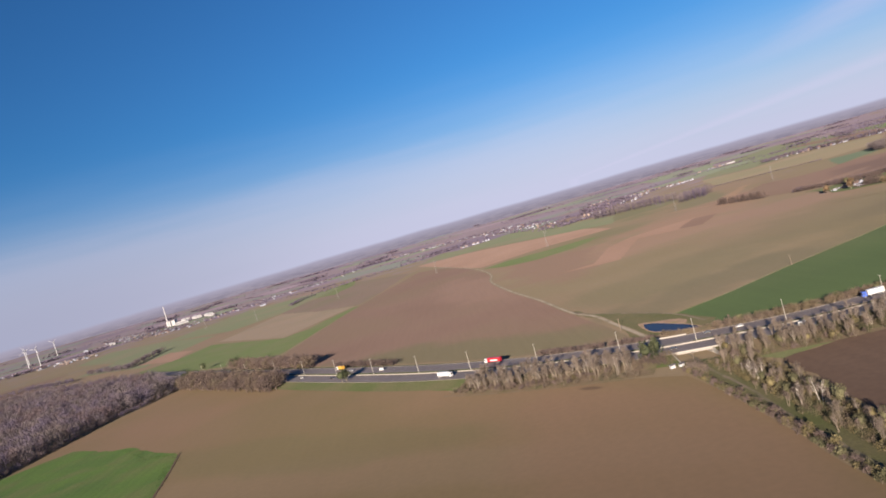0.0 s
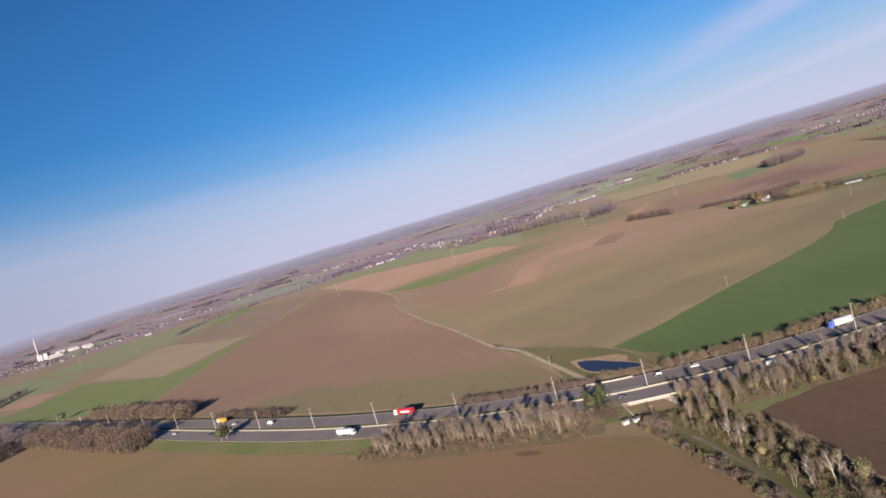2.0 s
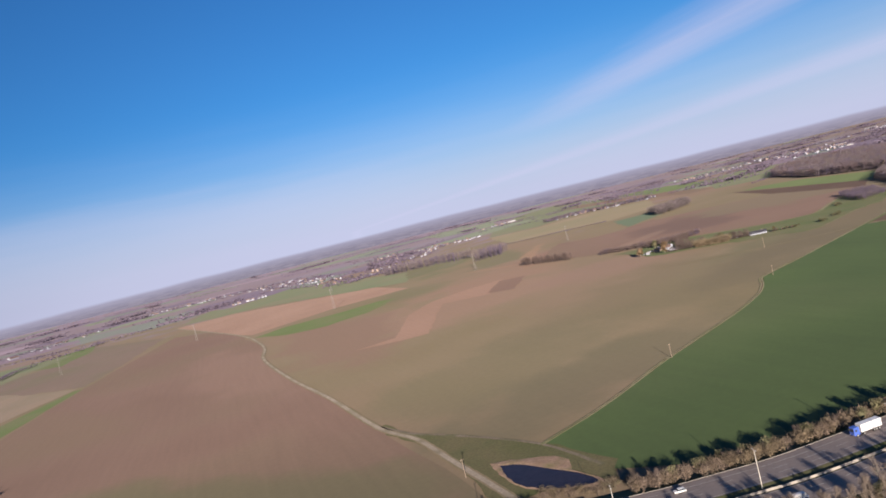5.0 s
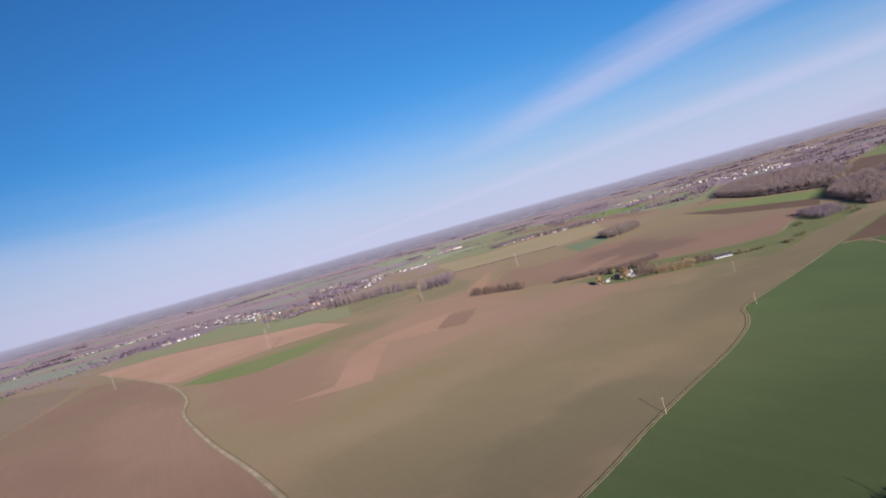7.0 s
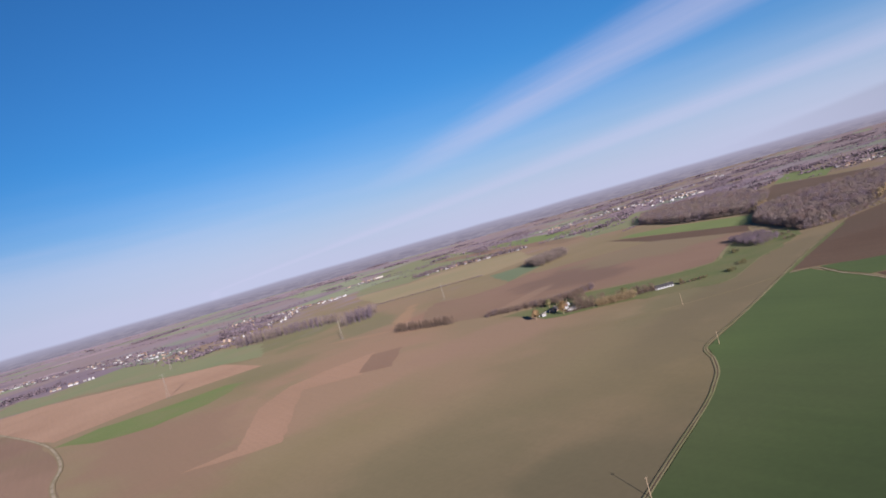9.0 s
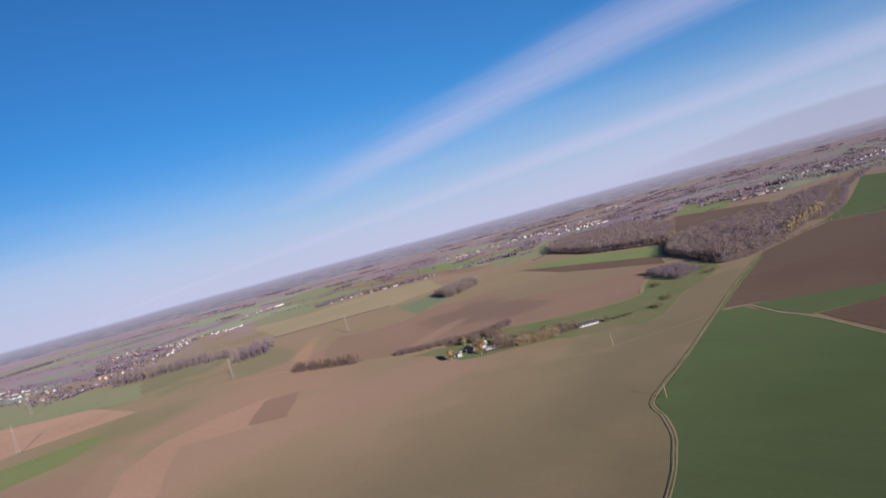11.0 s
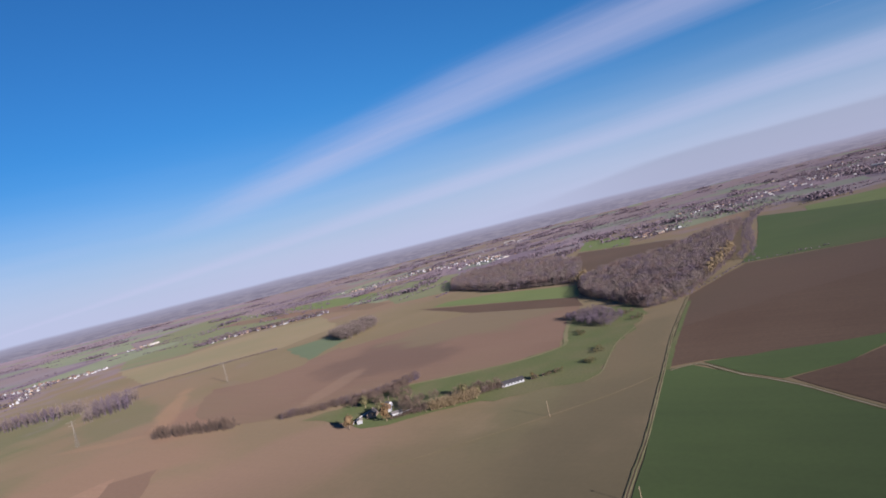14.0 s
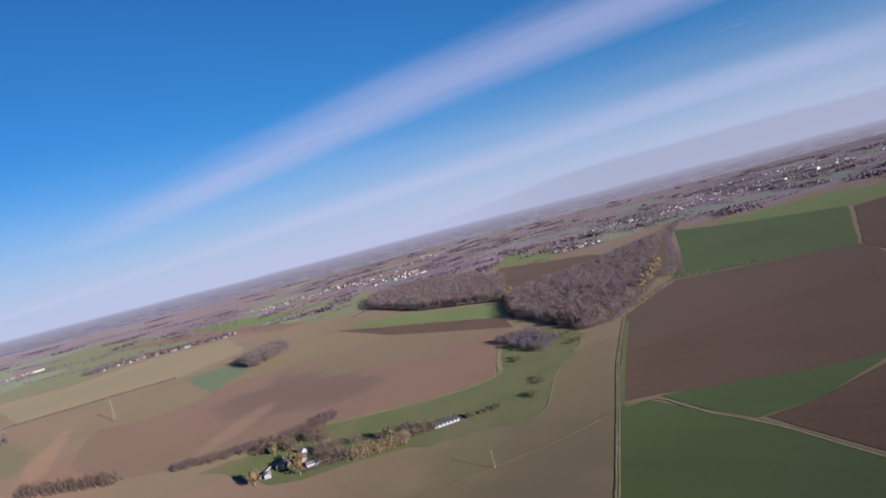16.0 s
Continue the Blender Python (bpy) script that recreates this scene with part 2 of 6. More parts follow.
GREY_TAN = material("pale_grey_tan_soil", (0.107, 0.086, 0.067), (0.113, 0.088, 0.068), 0.008, 0.3, 0.08, third=(0.098, 0.081, 0.060), third_scale=0.006, furrow=(-15, 3.5, 0.02), crumbly=CRUMBLY)
BROWN = material("brown_tilled_soil", (0.080, 0.053, 0.042), (0.091, 0.061, 0.049), 0.006, 0.3, 0.055, third=(0.078, 0.058, 0.041), third_scale=0.003, furrow=(-28, 4, 0.025),
                 spots=[(770, 1130, 140, 85, 60, (0.062, 0.042, 0.036), 0.8), (960, 1120, 150, 140, 0, (0.081, 0.066, 0.046), 0.85), (655, 1100, 95, 16, 25, (0.118, 0.083, 0.065), 0.45),
                        (0, 555, 220, 42, -44, (0.062, 0.057, 0.034), 0.8), (30, 1000, 60, 220, 5, (0.105, 0.070, 0.057), 0.6), (-150, 950, 60, 160, 20, (0.083, 0.060, 0.043), 0.6)], crumbly=CRUMBLY)
EARTH = material("brown_seedbed", (0.046, 0.031, 0.025), (0.051, 0.035, 0.027), 0.006, 0.3, 0.10, third=(0.043, 0.031, 0.024), third_scale=0.004, furrow=(18, 4, 0.025), crumbly=CRUMBLY)
DARK = material("dark_ploughed_soil", (0.042, 0.027, 0.020), (0.049, 0.033, 0.025), 0.008, 0.3, 0.12, furrow=(18, 5, 0.04), crumbly=CRUMBLY)
TAN = material("dry_tan_loam", (0.145, 0.097, 0.076), (0.132, 0.088, 0.068), 0.008, 0.3, 0.08, third=(0.124, 0.081, 0.062), third_scale=0.006, furrow=(-15, 3.5, 0.025), crumbly=CRUMBLY)
GREEN = material("young_wheat", (0.032, 0.049, 0.018), (0.027, 0.042, 0.016), 0.01, 0.3, 0.07, third=(0.036, 0.048, 0.021), third_scale=0.004, furrow=(32, 9.0, 0.03), crumbly=CRUMBLY)
# SOFT_GREEN, TEAL_GREEN and LIME are paled in colour to imitate distance haze
SOFT_GREEN = material("haze_paled_green_crop", (0.070, 0.082, 0.048), (0.079, 0.086, 0.052), 0.008, 0.3, 0.08, third=(0.086, 0.082, 0.054), third_scale=0.006, crumbly=CRUMBLY)
STRIP_GREEN = material("green_catch_crop", (0.053, 0.071, 0.026), (0.060, 0.075, 0.031), 0.02, 0.4, 0.14, third=(0.066, 0.071, 0.035), third_scale=0.01, crumbly=CRUMBLY)
TEAL_GREEN = material("bluish_winter_wheat", (0.053, 0.070, 0.045), (0.058, 0.074, 0.048), 0.01, 0.3, 0.08, crumbly=CRUMBLY)
SOFT_TAN = material("pale_dry_patch_soil", (0.128, 0.084, 0.065), (0.116, 0.077, 0.058), 0.008, 0.3, 0.08, furrow=(-15, 3.5, 0.02), crumbly=CRUMBLY)
PATCH_SOIL = material("freshly_turned_soil", (0.082, 0.054, 0.043), (0.088, 0.059, 0.046), 0.01, 0.3, 0.08, crumbly=CRUMBLY)
DRY_OLIVE = material("yellowing_stubble", (0.106, 0.091, 0.059), (0.116, 0.095, 0.065), 0.006, 0.3, 0.08, third=(0.098, 0.089, 0.057), third_scale=0.004, crumbly=CRUMBLY)
LANE_SOIL = material("pale_lane_gravel", (0.134, 0.115, 0.098), (0.112, 0.097, 0.080), 0.05, 0.8, 0.25, third=(0.086, 0.075, 0.056), third_scale=0.06, crumbly=CRUMBLY)
VERGE = material("green_verge_grass", (0.038, 0.049, 0.017), (0.046, 0.052, 0.022), 0.06, 0.6, 0.2, third=(0.056, 0.054, 0.028), third_scale=0.02, crumbly=CRUMBLY)
CLAY = material("pinkish_clay_bank", (0.127, 0.089, 0.070), (0.105, 0.073, 0.054), 0.12, 1.0, 0.25, third=(0.082, 0.068, 0.039), third_scale=0.1, crumbly=CRUMBLY)
LUSH = material("lush_grass", (0.039, 0.069, 0.014), (0.030, 0.055, 0.013), 0.02, 0.5, 0.22, third=(0.047, 0.061, 0.020), third_scale=0.03, furrow=(-55, 5.0, 0.06), crumbly=CRUMBLY)
LIME = material("bright_young_crop", (0.066, 0.084, 0.034), (0.058, 0.077, 0.031), 0.01, 0.3, 0.08, crumbly=CRUMBLY)
MEADOW = material("meadow_grass", (0.042, 0.054, 0.022), (0.052, 0.059, 0.027), 0.03, 0.5, 0.18, third=(0.062, 0.060, 0.034), third_scale=0.012, crumbly=CRUMBLY)
ROUGH = material("rough_verge_grass", (0.042, 0.043, 0.020), (0.056, 0.049, 0.027), 0.06, 0.8, 0.25, third=(0.034, 0.040, 0.014), third_scale=0.03, crumbly=CRUMBLY)
GRAVEL = material("gravel_track", (0.081, 0.068, 0.054), (0.066, 0.056, 0.043), 0.05, 0.8, 0.25, third=(0.049, 0.048, 0.028), third_scale=0.08, crumbly=CRUMBLY)
ASPHALT = material("worn_asphalt", (0.158, 0.132, 0.126), (0.185, 0.154, 0.145), 0.03, 0.7, 0.14, third=(0.140, 0.120, 0.116), third_scale=0.02, spec=0.35, rough=0.75)
PAINT = material("road_paint", (0.42, 0.41, 0.40), (0.34, 0.33, 0.32), 0.2, 1.0, 0.15, rough=0.6)
CONCRETE = material("pale_concrete", (0.26, 0.235, 0.21), (0.21, 0.19, 0.17), 0.2, 1.2, 0.15, rough=0.85)
CONCRETE_WHITE = material("sunlit_white_concrete", (0.31, 0.29, 0.26), (0.26, 0.24, 0.215), 0.2, 1.2, 0.12, rough=0.85)
STEEL = material("galvanised_steel", (0.42, 0.41, 0.40), (0.34, 0.34, 0.34), 0.3, 2.0, 0.1, rough=0.55, metal=0.35)
MAST_STEEL = material("weathered_mast_steel", (0.20, 0.185, 0.18), (0.16, 0.15, 0.15), 0.3, 2.0, 0.1, rough=0.7)
TURBINE = material("pale_turbine_paint", (0.42, 0.42, 0.43), (0.38, 0.38, 0.39), 0.1, 1.0, 0.05, rough=0.6)
WORKS_WALL = material("pale_works_cladding", (0.36, 0.35, 0.36), (0.31, 0.30, 0.31), 0.05, 0.6, 0.06, rough=0.6)
LAMP_POLE = material("pale_lamp_post_paint", (0.46, 0.43, 0.38), (0.38, 0.36, 0.33), 0.3, 2.0, 0.08, rough=0.55)
WOOD_POLE = material("weathered_pole_wood", (0.22, 0.17, 0.13), (0.18, 0.14, 0.11), 0.5, 3.0, 0.15)
BARK = material("grey_bark", (0.17, 0.14, 0.11), (0.22, 0.18, 0.14), 0.4, 2.0, 0.2, by_object=0.2)
BARK_PALE = material("pale_bark", (0.25, 0.22, 0.185), (0.31, 0.275, 0.235), 0.4, 2.0, 0.2, by_object=0.15)
TWIGS = material("bare_twigs", (0.115, 0.091, 0.079), (0.141, 0.112, 0.093), 0.1, 0.8, 0.2, by_object=0.25, by_island=0.25)
BRUSH_TAN = material("tan_dry_brush", (0.140, 0.104, 0.079), (0.113, 0.085, 0.066), 0.15, 0.8, 0.2, third=(0.104, 0.090, 0.059), third_scale=0.06, by_island=0.3)
TWIGS_RED = material("brown_bare_twigs", (0.104, 0.075, 0.066), (0.086, 0.065, 0.060), 0.1, 0.8, 0.2, by_object=0.2, by_island=0.25)
GOLD = material("golden_autumn_leaves", (0.115, 0.094, 0.046), (0.094, 0.078, 0.042), 0.1, 0.8, 0.2, by_object=0.2, by_island=0.3)
RUST = material("rusty_autumn_leaves", (0.104, 0.068, 0.038), (0.086, 0.059, 0.036), 0.1, 0.8, 0.2, by_object=0.2, by_island=0.3)
OLIVE_LEAF = material("olive_green_leaves", (0.076, 0.074, 0.040), (0.100, 0.090, 0.050), 0.1, 0.8, 0.2, by_object=0.25, by_island=0.3)
NEEDLE = material("dark_needles", (0.034, 0.042, 0.022), (0.055, 0.060, 0.03), 0.3, 1.5, 0.2, by_object=0.2, by_island=0.4)
WOOD_OLIVE = material("woodland_olive_twigs", (0.088, 0.074, 0.074), (0.108, 0.088, 0.087), 0.085, 0.3, 0.12, by_island=0.18)
WOOD_TAN = material("woodland_pale_twigs", (0.130, 0.106, 0.111), (0.108, 0.088, 0.095), 0.085, 0.3, 0.12, by_island=0.18)
WOOD_RED = material("woodland_russet_twigs", (0.108, 0.077, 0.080), (0.086, 0.063, 0.069), 0.085, 0.3, 0.12, by_island=0.18)
# purple-grey twigs, with extra violet put in for the haze
WOOD_TWIGS = material("woodland_twigs", (0.071, 0.056, 0.084), (0.096, 0.077, 0.110), 0.085, 0.3, 0.12, third=(0.094, 0.078, 0.083), third_scale=0.03, by_island=0.16)
HEDGE_BROWN = material("brown_olive_hedge_leaves", (0.133, 0.102, 0.065), (0.110, 0.085, 0.058), 0.12, 0.3, 0.15, third=(0.102, 0.090, 0.054), third_scale=0.06, by_island=0.3)
WOOD_GOLD = material("woodland_gold_leaves", (0.160, 0.123, 0.080), (0.133, 0.103, 0.072), 0.12, 0.3, 0.15, by_island=0.25)
DRY_BRUSH = material("dry_brush_litter", (0.077, 0.059, 0.041), (0.062, 0.047, 0.031), 0.15, 0.9, 0.25, third=(0.053, 0.049, 0.026), third_scale=0.08, crumbly=CRUMBLY)
BARK_WHITE = material("white_birch_bark", (0.50, 0.46, 0.41), (0.42, 0.39, 0.35), 0.4, 2.0, 0.15)
# violet-blue of the distance haze is painted into these twigs
HAZY_TREES = material("hazy_bare_trees", (0.092, 0.072, 0.101), (0.114, 0.093, 0.125), 0.02, 0.1, 0.15, by_island=0.15)
WATER = material("pond_water", (0.020, 0.018, 0.028), (0.026, 0.022, 0.032), 0.1, 0.5, 0.1, rough=0.22, spec=0.06)
BRICK_WALL = material("brick_wall", (0.19, 0.148, 0.132), (0.235, 0.185, 0.165), 0.5, 2.0, 0.15, by_object=0.25)
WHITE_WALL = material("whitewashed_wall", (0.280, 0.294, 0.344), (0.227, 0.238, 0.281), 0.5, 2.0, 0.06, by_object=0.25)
ROOF_RED = material("red_roof_tiles", (0.130, 0.088, 0.078), (0.16, 0.106, 0.090), 0.5, 2.0, 0.15, by_object=0.25)
ROOF_GREY = material("grey_slate_roof", (0.085, 0.08, 0.09), (0.12, 0.11, 0.12), 0.5, 2.0, 0.12, by_object=0.25)
WHITE_METAL = material("white_sheet_metal", (0.44, 0.44, 0.44), (0.38, 0.38, 0.39), 0.2, 1.5, 0.05, rough=0.5, by_object=0.08)
GLASS_DARK = material("dark_window_glass", (0.03, 0.035, 0.045), (0.04, 0.045, 0.055), 0.5, 2.0, 0.05, rough=0.1, spec=0.5)
RED_PAINT = material("red_truck_paint", (0.36, 0.02, 0.03), (0.32, 0.018, 0.026), 0.5, 2.0, 0.05, rough=0.35, spec=0.5)
YELLOW_PAINT = material("yellow_truck_paint", (0.45, 0.26, 0.05), (0.40, 0.23, 0.04), 0.5, 2.0, 0.05, rough=0.4, spec=0.5)
BLUE_PAINT = material("blue_cab_paint", (0.05, 0.10, 0.38), (0.045, 0.09, 0.33), 0.5, 2.0, 0.05, rough=0.35, spec=0.5)
WHITE_PAINT = material("white_car_paint", (0.50, 0.50, 0.50), (0.46, 0.46, 0.47), 0.5, 2.0, 0.03, rough=0.3, spec=0.5)
BLACK_PAINT = material("black_car_paint", (0.02, 0.02, 0.025), (0.025, 0.025, 0.03), 0.5, 2.0, 0.03, rough=0.25, spec=0.5)
RUBBER = material("tyre_rubber", (0.02, 0.02, 0.02), (0.03, 0.03, 0.03), 0.5, 3.0, 0.1)
ROOF_DARK = material("dark_blue_slate", (0.035, 0.035, 0.045), (0.045, 0.045, 0.055), 0.5, 2.0, 0.12, spec=0.05)
# far soils and crops with the lilac of the haze mixed into their colours
HAZY_BROWN = material("hazy_brown_soil", (0.095, 0.074, 0.097), (0.107, 0.082, 0.108), 0.004, 0.05, 0.10, crumbly=CRUMBLY)
HAZY_DUSK = material("hazy_dark_soil", (0.076, 0.060, 0.085), (0.085, 0.067, 0.092), 0.004, 0.05, 0.10, crumbly=CRUMBLY)
HAZY_GREEN = material("hazy_green_crop", (0.080, 0.090, 0.082), (0.088, 0.096, 0.088), 0.004, 0.05, 0.10, crumbly=CRUMBLY)
HAZY_LIME = material("hazy_bright_crop", (0.087, 0.101, 0.073), (0.095, 0.107, 0.078), 0.004, 0.05, 0.10, crumbly=CRUMBLY)
HAZY_TAN = material("hazy_pale_soil", (0.126, 0.100, 0.127), (0.138, 0.108, 0.137), 0.004, 0.05, 0.10, crumbly=CRUMBLY)
HAZY_OLIVE = material("hazy_thin_crop", (0.093, 0.081, 0.100), (0.103, 0.087, 0.106), 0.004, 0.05, 0.10, crumbly=CRUMBLY)
PALE_GRASS = material("bleached_margin_grass", (0.096, 0.087, 0.054), (0.079, 0.075, 0.046), 0.08, 0.6, 0.2, third=(0.067, 0.071, 0.036), third_scale=0.03, crumbly=CRUMBLY)
WHEEL_SOIL = material("trodden_wheel_soil", (0.094, 0.077, 0.052), (0.083, 0.067, 0.044), 0.08, 0.6, 0.15, third=(0.072, 0.065, 0.038), third_scale=0.02, crumbly=CRUMBLY)


# ---------- building helpers ----------
def mesh_of(name, verts, faces, mat, smooth=False):
    me = bpy.data.meshes.new(name)
    me.from_pydata([tuple(v) for v in verts], [], faces)
    me.materials.append(mat)
    if smooth:
        me.polygons.foreach_set("use_smooth", [True] * len(me.polygons))
    me.update()
    return me


def tri_mesh(name, verts, tris, mats, index=None):
    """A mesh of many triangles from arrays."""
    verts, tris = np.asarray(verts, np.float32), np.asarray(tris, np.int32)
    me = bpy.data.meshes.new(name)
    me.vertices.add(len(verts))
    me.vertices.foreach_set("co", verts.ravel())
    me.loops.add(tris.size)
    me.loops.foreach_set("vertex_index", tris.ravel())
    me.polygons.add(len(tris))
    me.polygons.foreach_set("loop_start", np.arange(0, tris.size, 3, dtype=np.int32))
    for m in mats:
        me.materials.append(m)
    if index is not None:
        me.polygons.foreach_set("material_index", np.asarray(index, np.int32))
    me.update(calc_edges=True)
    return me


def part(name, me, parent, label=""):
    """One mesh under a thing or under a part."""
    if isinstance(me, bmesh.types.BMesh):
        data = bpy.data.meshes.new(name)
        me.to_mesh(data)
        me.free()
        me = data
    ob = new(name, me)
    ob.parent = parent
    return tagged(ob, label)


def box_bm(bm, x0, x1, y0, y1, z0, z1, taper=0.0, bevel=0.0):
    """A box, narrower at the top by taper on each side."""
    t = taper
    vs = [bm.verts.new(c) for c in ((x0, y0, z0), (x1, y0, z0), (x1, y1, z0), (x0, y1, z0),
                                    (x0 + t, y0 + t, z1), (x1 - t, y0 + t, z1), (x1 - t, y1 - t, z1), (x0 + t, y1 - t, z1))]
    fs = [bm.faces.new([vs[i] for i in f]) for f in ((3, 2, 1, 0), (4, 5, 6, 7), (0, 1, 5, 4), (1, 2, 6, 5), (2, 3, 7, 6), (3, 0, 4, 7))]
    if bevel:
        edges = {e for f in fs for e in f.edges}
        bmesh.ops.bevel(bm, geom=list(edges), offset=bevel, segments=2, affect="EDGES", profile=0.5)


def box_mesh(name, dims, mat, taper=0.0, bevel=0.0):
    bm = bmesh.new()
    box_bm(bm, *dims, taper=taper, bevel=bevel)
    me = bpy.data.meshes.new(name)
    bm.to_mesh(me)
    bm.free()
    me.materials.append(mat)
    return me


def tube(points, radii, sides=6):
    """A tapered tube along points: vertices and triangles."""
    points = [Vector(p) for p in points]
    verts, tris = [], []
    for i, p in enumerate(points):
        d = (points[min(i + 1, len(points) - 1)] - points[max(i - 1, 0)]).normalized()
        u = d.orthogonal().normalized()
        v = d.cross(u)
        for k in range(sides):
            a = 2 * math.pi * k / sides
            verts.append(p + (u * math.cos(a) + v * math.sin(a)) * radii[i])
    for i in range(len(points) - 1):
        for k in range(sides):
            a, b = i * sides + k, i * sides + (k + 1) % sides
            tris += [(a, b, b + sides), (a, b + sides, a + sides)]
    verts.append(points[-1])
    n = len(verts) - 1
    tris += [(n - sides + k, n - sides + (k + 1) % sides, n) for k in range(sides)]
    return [tuple(v) for v in verts], tris


def lump(rng, centre, radii):
    """A small uneven rounded mass of 20 triangles."""
    bm = bmesh.new()
    bmesh.ops.create_icosphere(bm, subdivisions=1, radius=1.0)
    bm.verts.ensure_lookup_table()
    verts = []
    for v in bm.verts:
        k = rng.uniform(0.72, 1.12)
        verts.append((centre[0] + v.co.x * radii[0] * k, centre[1] + v.co.y * radii[1] * k, centre[2] + v.co.z * radii[2] * k))
    tris = [tuple(v.index for v in f.verts) for f in bm.faces]
    bm.free()
    return verts, tris


class Heap:
    """Gathers triangles for one mesh."""

    def __init__(self):
        self.v, self.t = [], []

    def add(self, verts, tris):
        n = len(self.v)
        self.v += verts
        self.t += [(a + n, b + n, c + n) for a, b, c in tris]

    def mesh(self, name, mat):
        return tri_mesh(name, self.v, self.t, [mat])


def inside(poly, x, y):
    poly = np.asarray(poly, float)
    hit = np.zeros(np.shape(x), bool)
    for (x0, y0), (x1, y1) in zip(poly, np.roll(poly, -1, 0)):
        cross = ((y0 > y) != (y1 > y)) & (x < (x1 - x0) * (y - y0) / (y1 - y0 + 1e-9) + x0)
        hit ^= cross
    return hit


def sown(poly, step, seed, shake=0.45):
    """Places strewn over a polygon about step metres apart."""
    rng = np.random.default_rng(seed)
    poly = np.asarray(poly, float)
    (ax, ay), (bx, by) = poly.min(0), poly.max(0)
    gx, gy = np.meshgrid(np.arange(ax, bx, step), np.arange(ay, by, step))
    gx = gx.ravel() + rng.uniform(-shake, shake, gx.size) * step
    gy = gy.ravel() + rng.uniform(-shake, shake, gy.size) * step
    ok = inside(poly, gx, gy)
    return np.stack([gx[ok], gy[ok]], 1)


def strip_places(line, across, step, seed):
    """Places along a broken line, strewn to both sides within across metres."""
    rng = np.random.default_rng(seed)
    line = np.asarray(line, float)
    out = []
    for a, b in zip(line[:-1], line[1:]):
        length = np.linalg.norm(b - a)
        d = (b - a) / length
        n = np.array([-d[1], d[0]])
        for s in np.arange(0, length, step):
            out.append(a + d * (s + rng.uniform(-0.4, 0.4) * step) + n * rng.uniform(-across, across))
    return np.array(out)


def smooth_line(points, step=8.0):
    """A rounded line through points (Catmull-Rom), sampled about every step metres."""
    p = [Vector(q) for q in points]
    p = [p[0] * 2 - p[1]] + p + [p[-1] * 2 - p[-2]]
    out = []
    for i in range(1, len(p) - 2):
        n = max(2, int((p[i + 1] - p[i]).length / step))
        for k in range(n):
            t = k / n
            out.append(0.5 * ((2 * p[i]) + (p[i + 1] - p[i - 1]) * t + (2 * p[i - 1] - 5 * p[i] + 4 * p[i + 1] - p[i + 2]) * t * t
                              + (3 * p[i] - p[i - 1] - 3 * p[i + 1] + p[i + 2]) * t ** 3))
    return out + [p[-2]]


def ribbon(name, line, half, z, mat, rag=0.0, seed=1):
    """A strip along a line, with a ragged edge where rag is given."""
    rng = random.Random(seed)
    verts, faces = [], []
    for i, p in enumerate(line):
        d = (line[min(i + 1, len(line) - 1)] - line[max(i - 1, 0)]).normalized()
        n = Vector((-d.y, d.x))
        for s in (half, -half):
            q = p.to_2d() + n * (s + (rng.uniform(-rag, rag) if rag else 0))
            verts.append((q.x, q.y, z))
        if i:
            faces.append((2 * i - 2, 2 * i - 1, 2 * i + 1, 2 * i))
    return mesh_of(name, verts, faces, mat)


# ---------- ground and fields ----------
def build_ground():
    n, half, cx, cy = 64, 26000.0, 400.0, 1500.0
    verts = [(cx + (i / n * 2 - 1) * half, cy + (j / n * 2 - 1) * half, 0.0) for j in range(n + 1) for i in range(n + 1)]
    faces = [(j * (n + 1) + i, j * (n + 1) + i + 1, (j + 1) * (n + 1) + i + 1, (j + 1) * (n + 1) + i) for j in range(n) for i in range(n)]
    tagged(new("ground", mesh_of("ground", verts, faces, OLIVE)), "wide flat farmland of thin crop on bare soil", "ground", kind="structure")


build_ground()
LAYER = [0.004, 0.0003]


def field(corners, mat, label, rag=1.2, seed=0, step=22.0):
    """A field as a thin sheet on the ground, with slightly uneven edges."""
    rng = random.Random(seed + len(corners) * 7 + int(abs(corners[0][0])))
    LAYER[0] += LAYER[1]
    z = LAYER[0]
    bm = bmesh.new()
    ring = []
    pts = [Vector(c) for c in corners]
    for a, b in zip(pts, pts[1:] + pts[:1]):
        d = b - a
        n = max(1, int(d.length / step))
        side = Vector((-d.y, d.x)).normalized()
        for k in range(n):
            q = a + d * (k / n) + side * (rng.uniform(-rag, rag) if k else 0)
            ring.append(bm.verts.new((q.x, q.y, z)))
    f = bm.faces.new(ring)
    f.normal_update()
    if f.normal.z < 0:
        f.normal_flip()
    bmesh.ops.triangulate(bm, faces=[f])
    me = bpy.data.meshes.new("field")
    bm.to_mesh(me)
    bm.free()
    me.materials.append(mat)
    ob = new("field", me)
    return tagged(ob, label, "field", kind="structure")


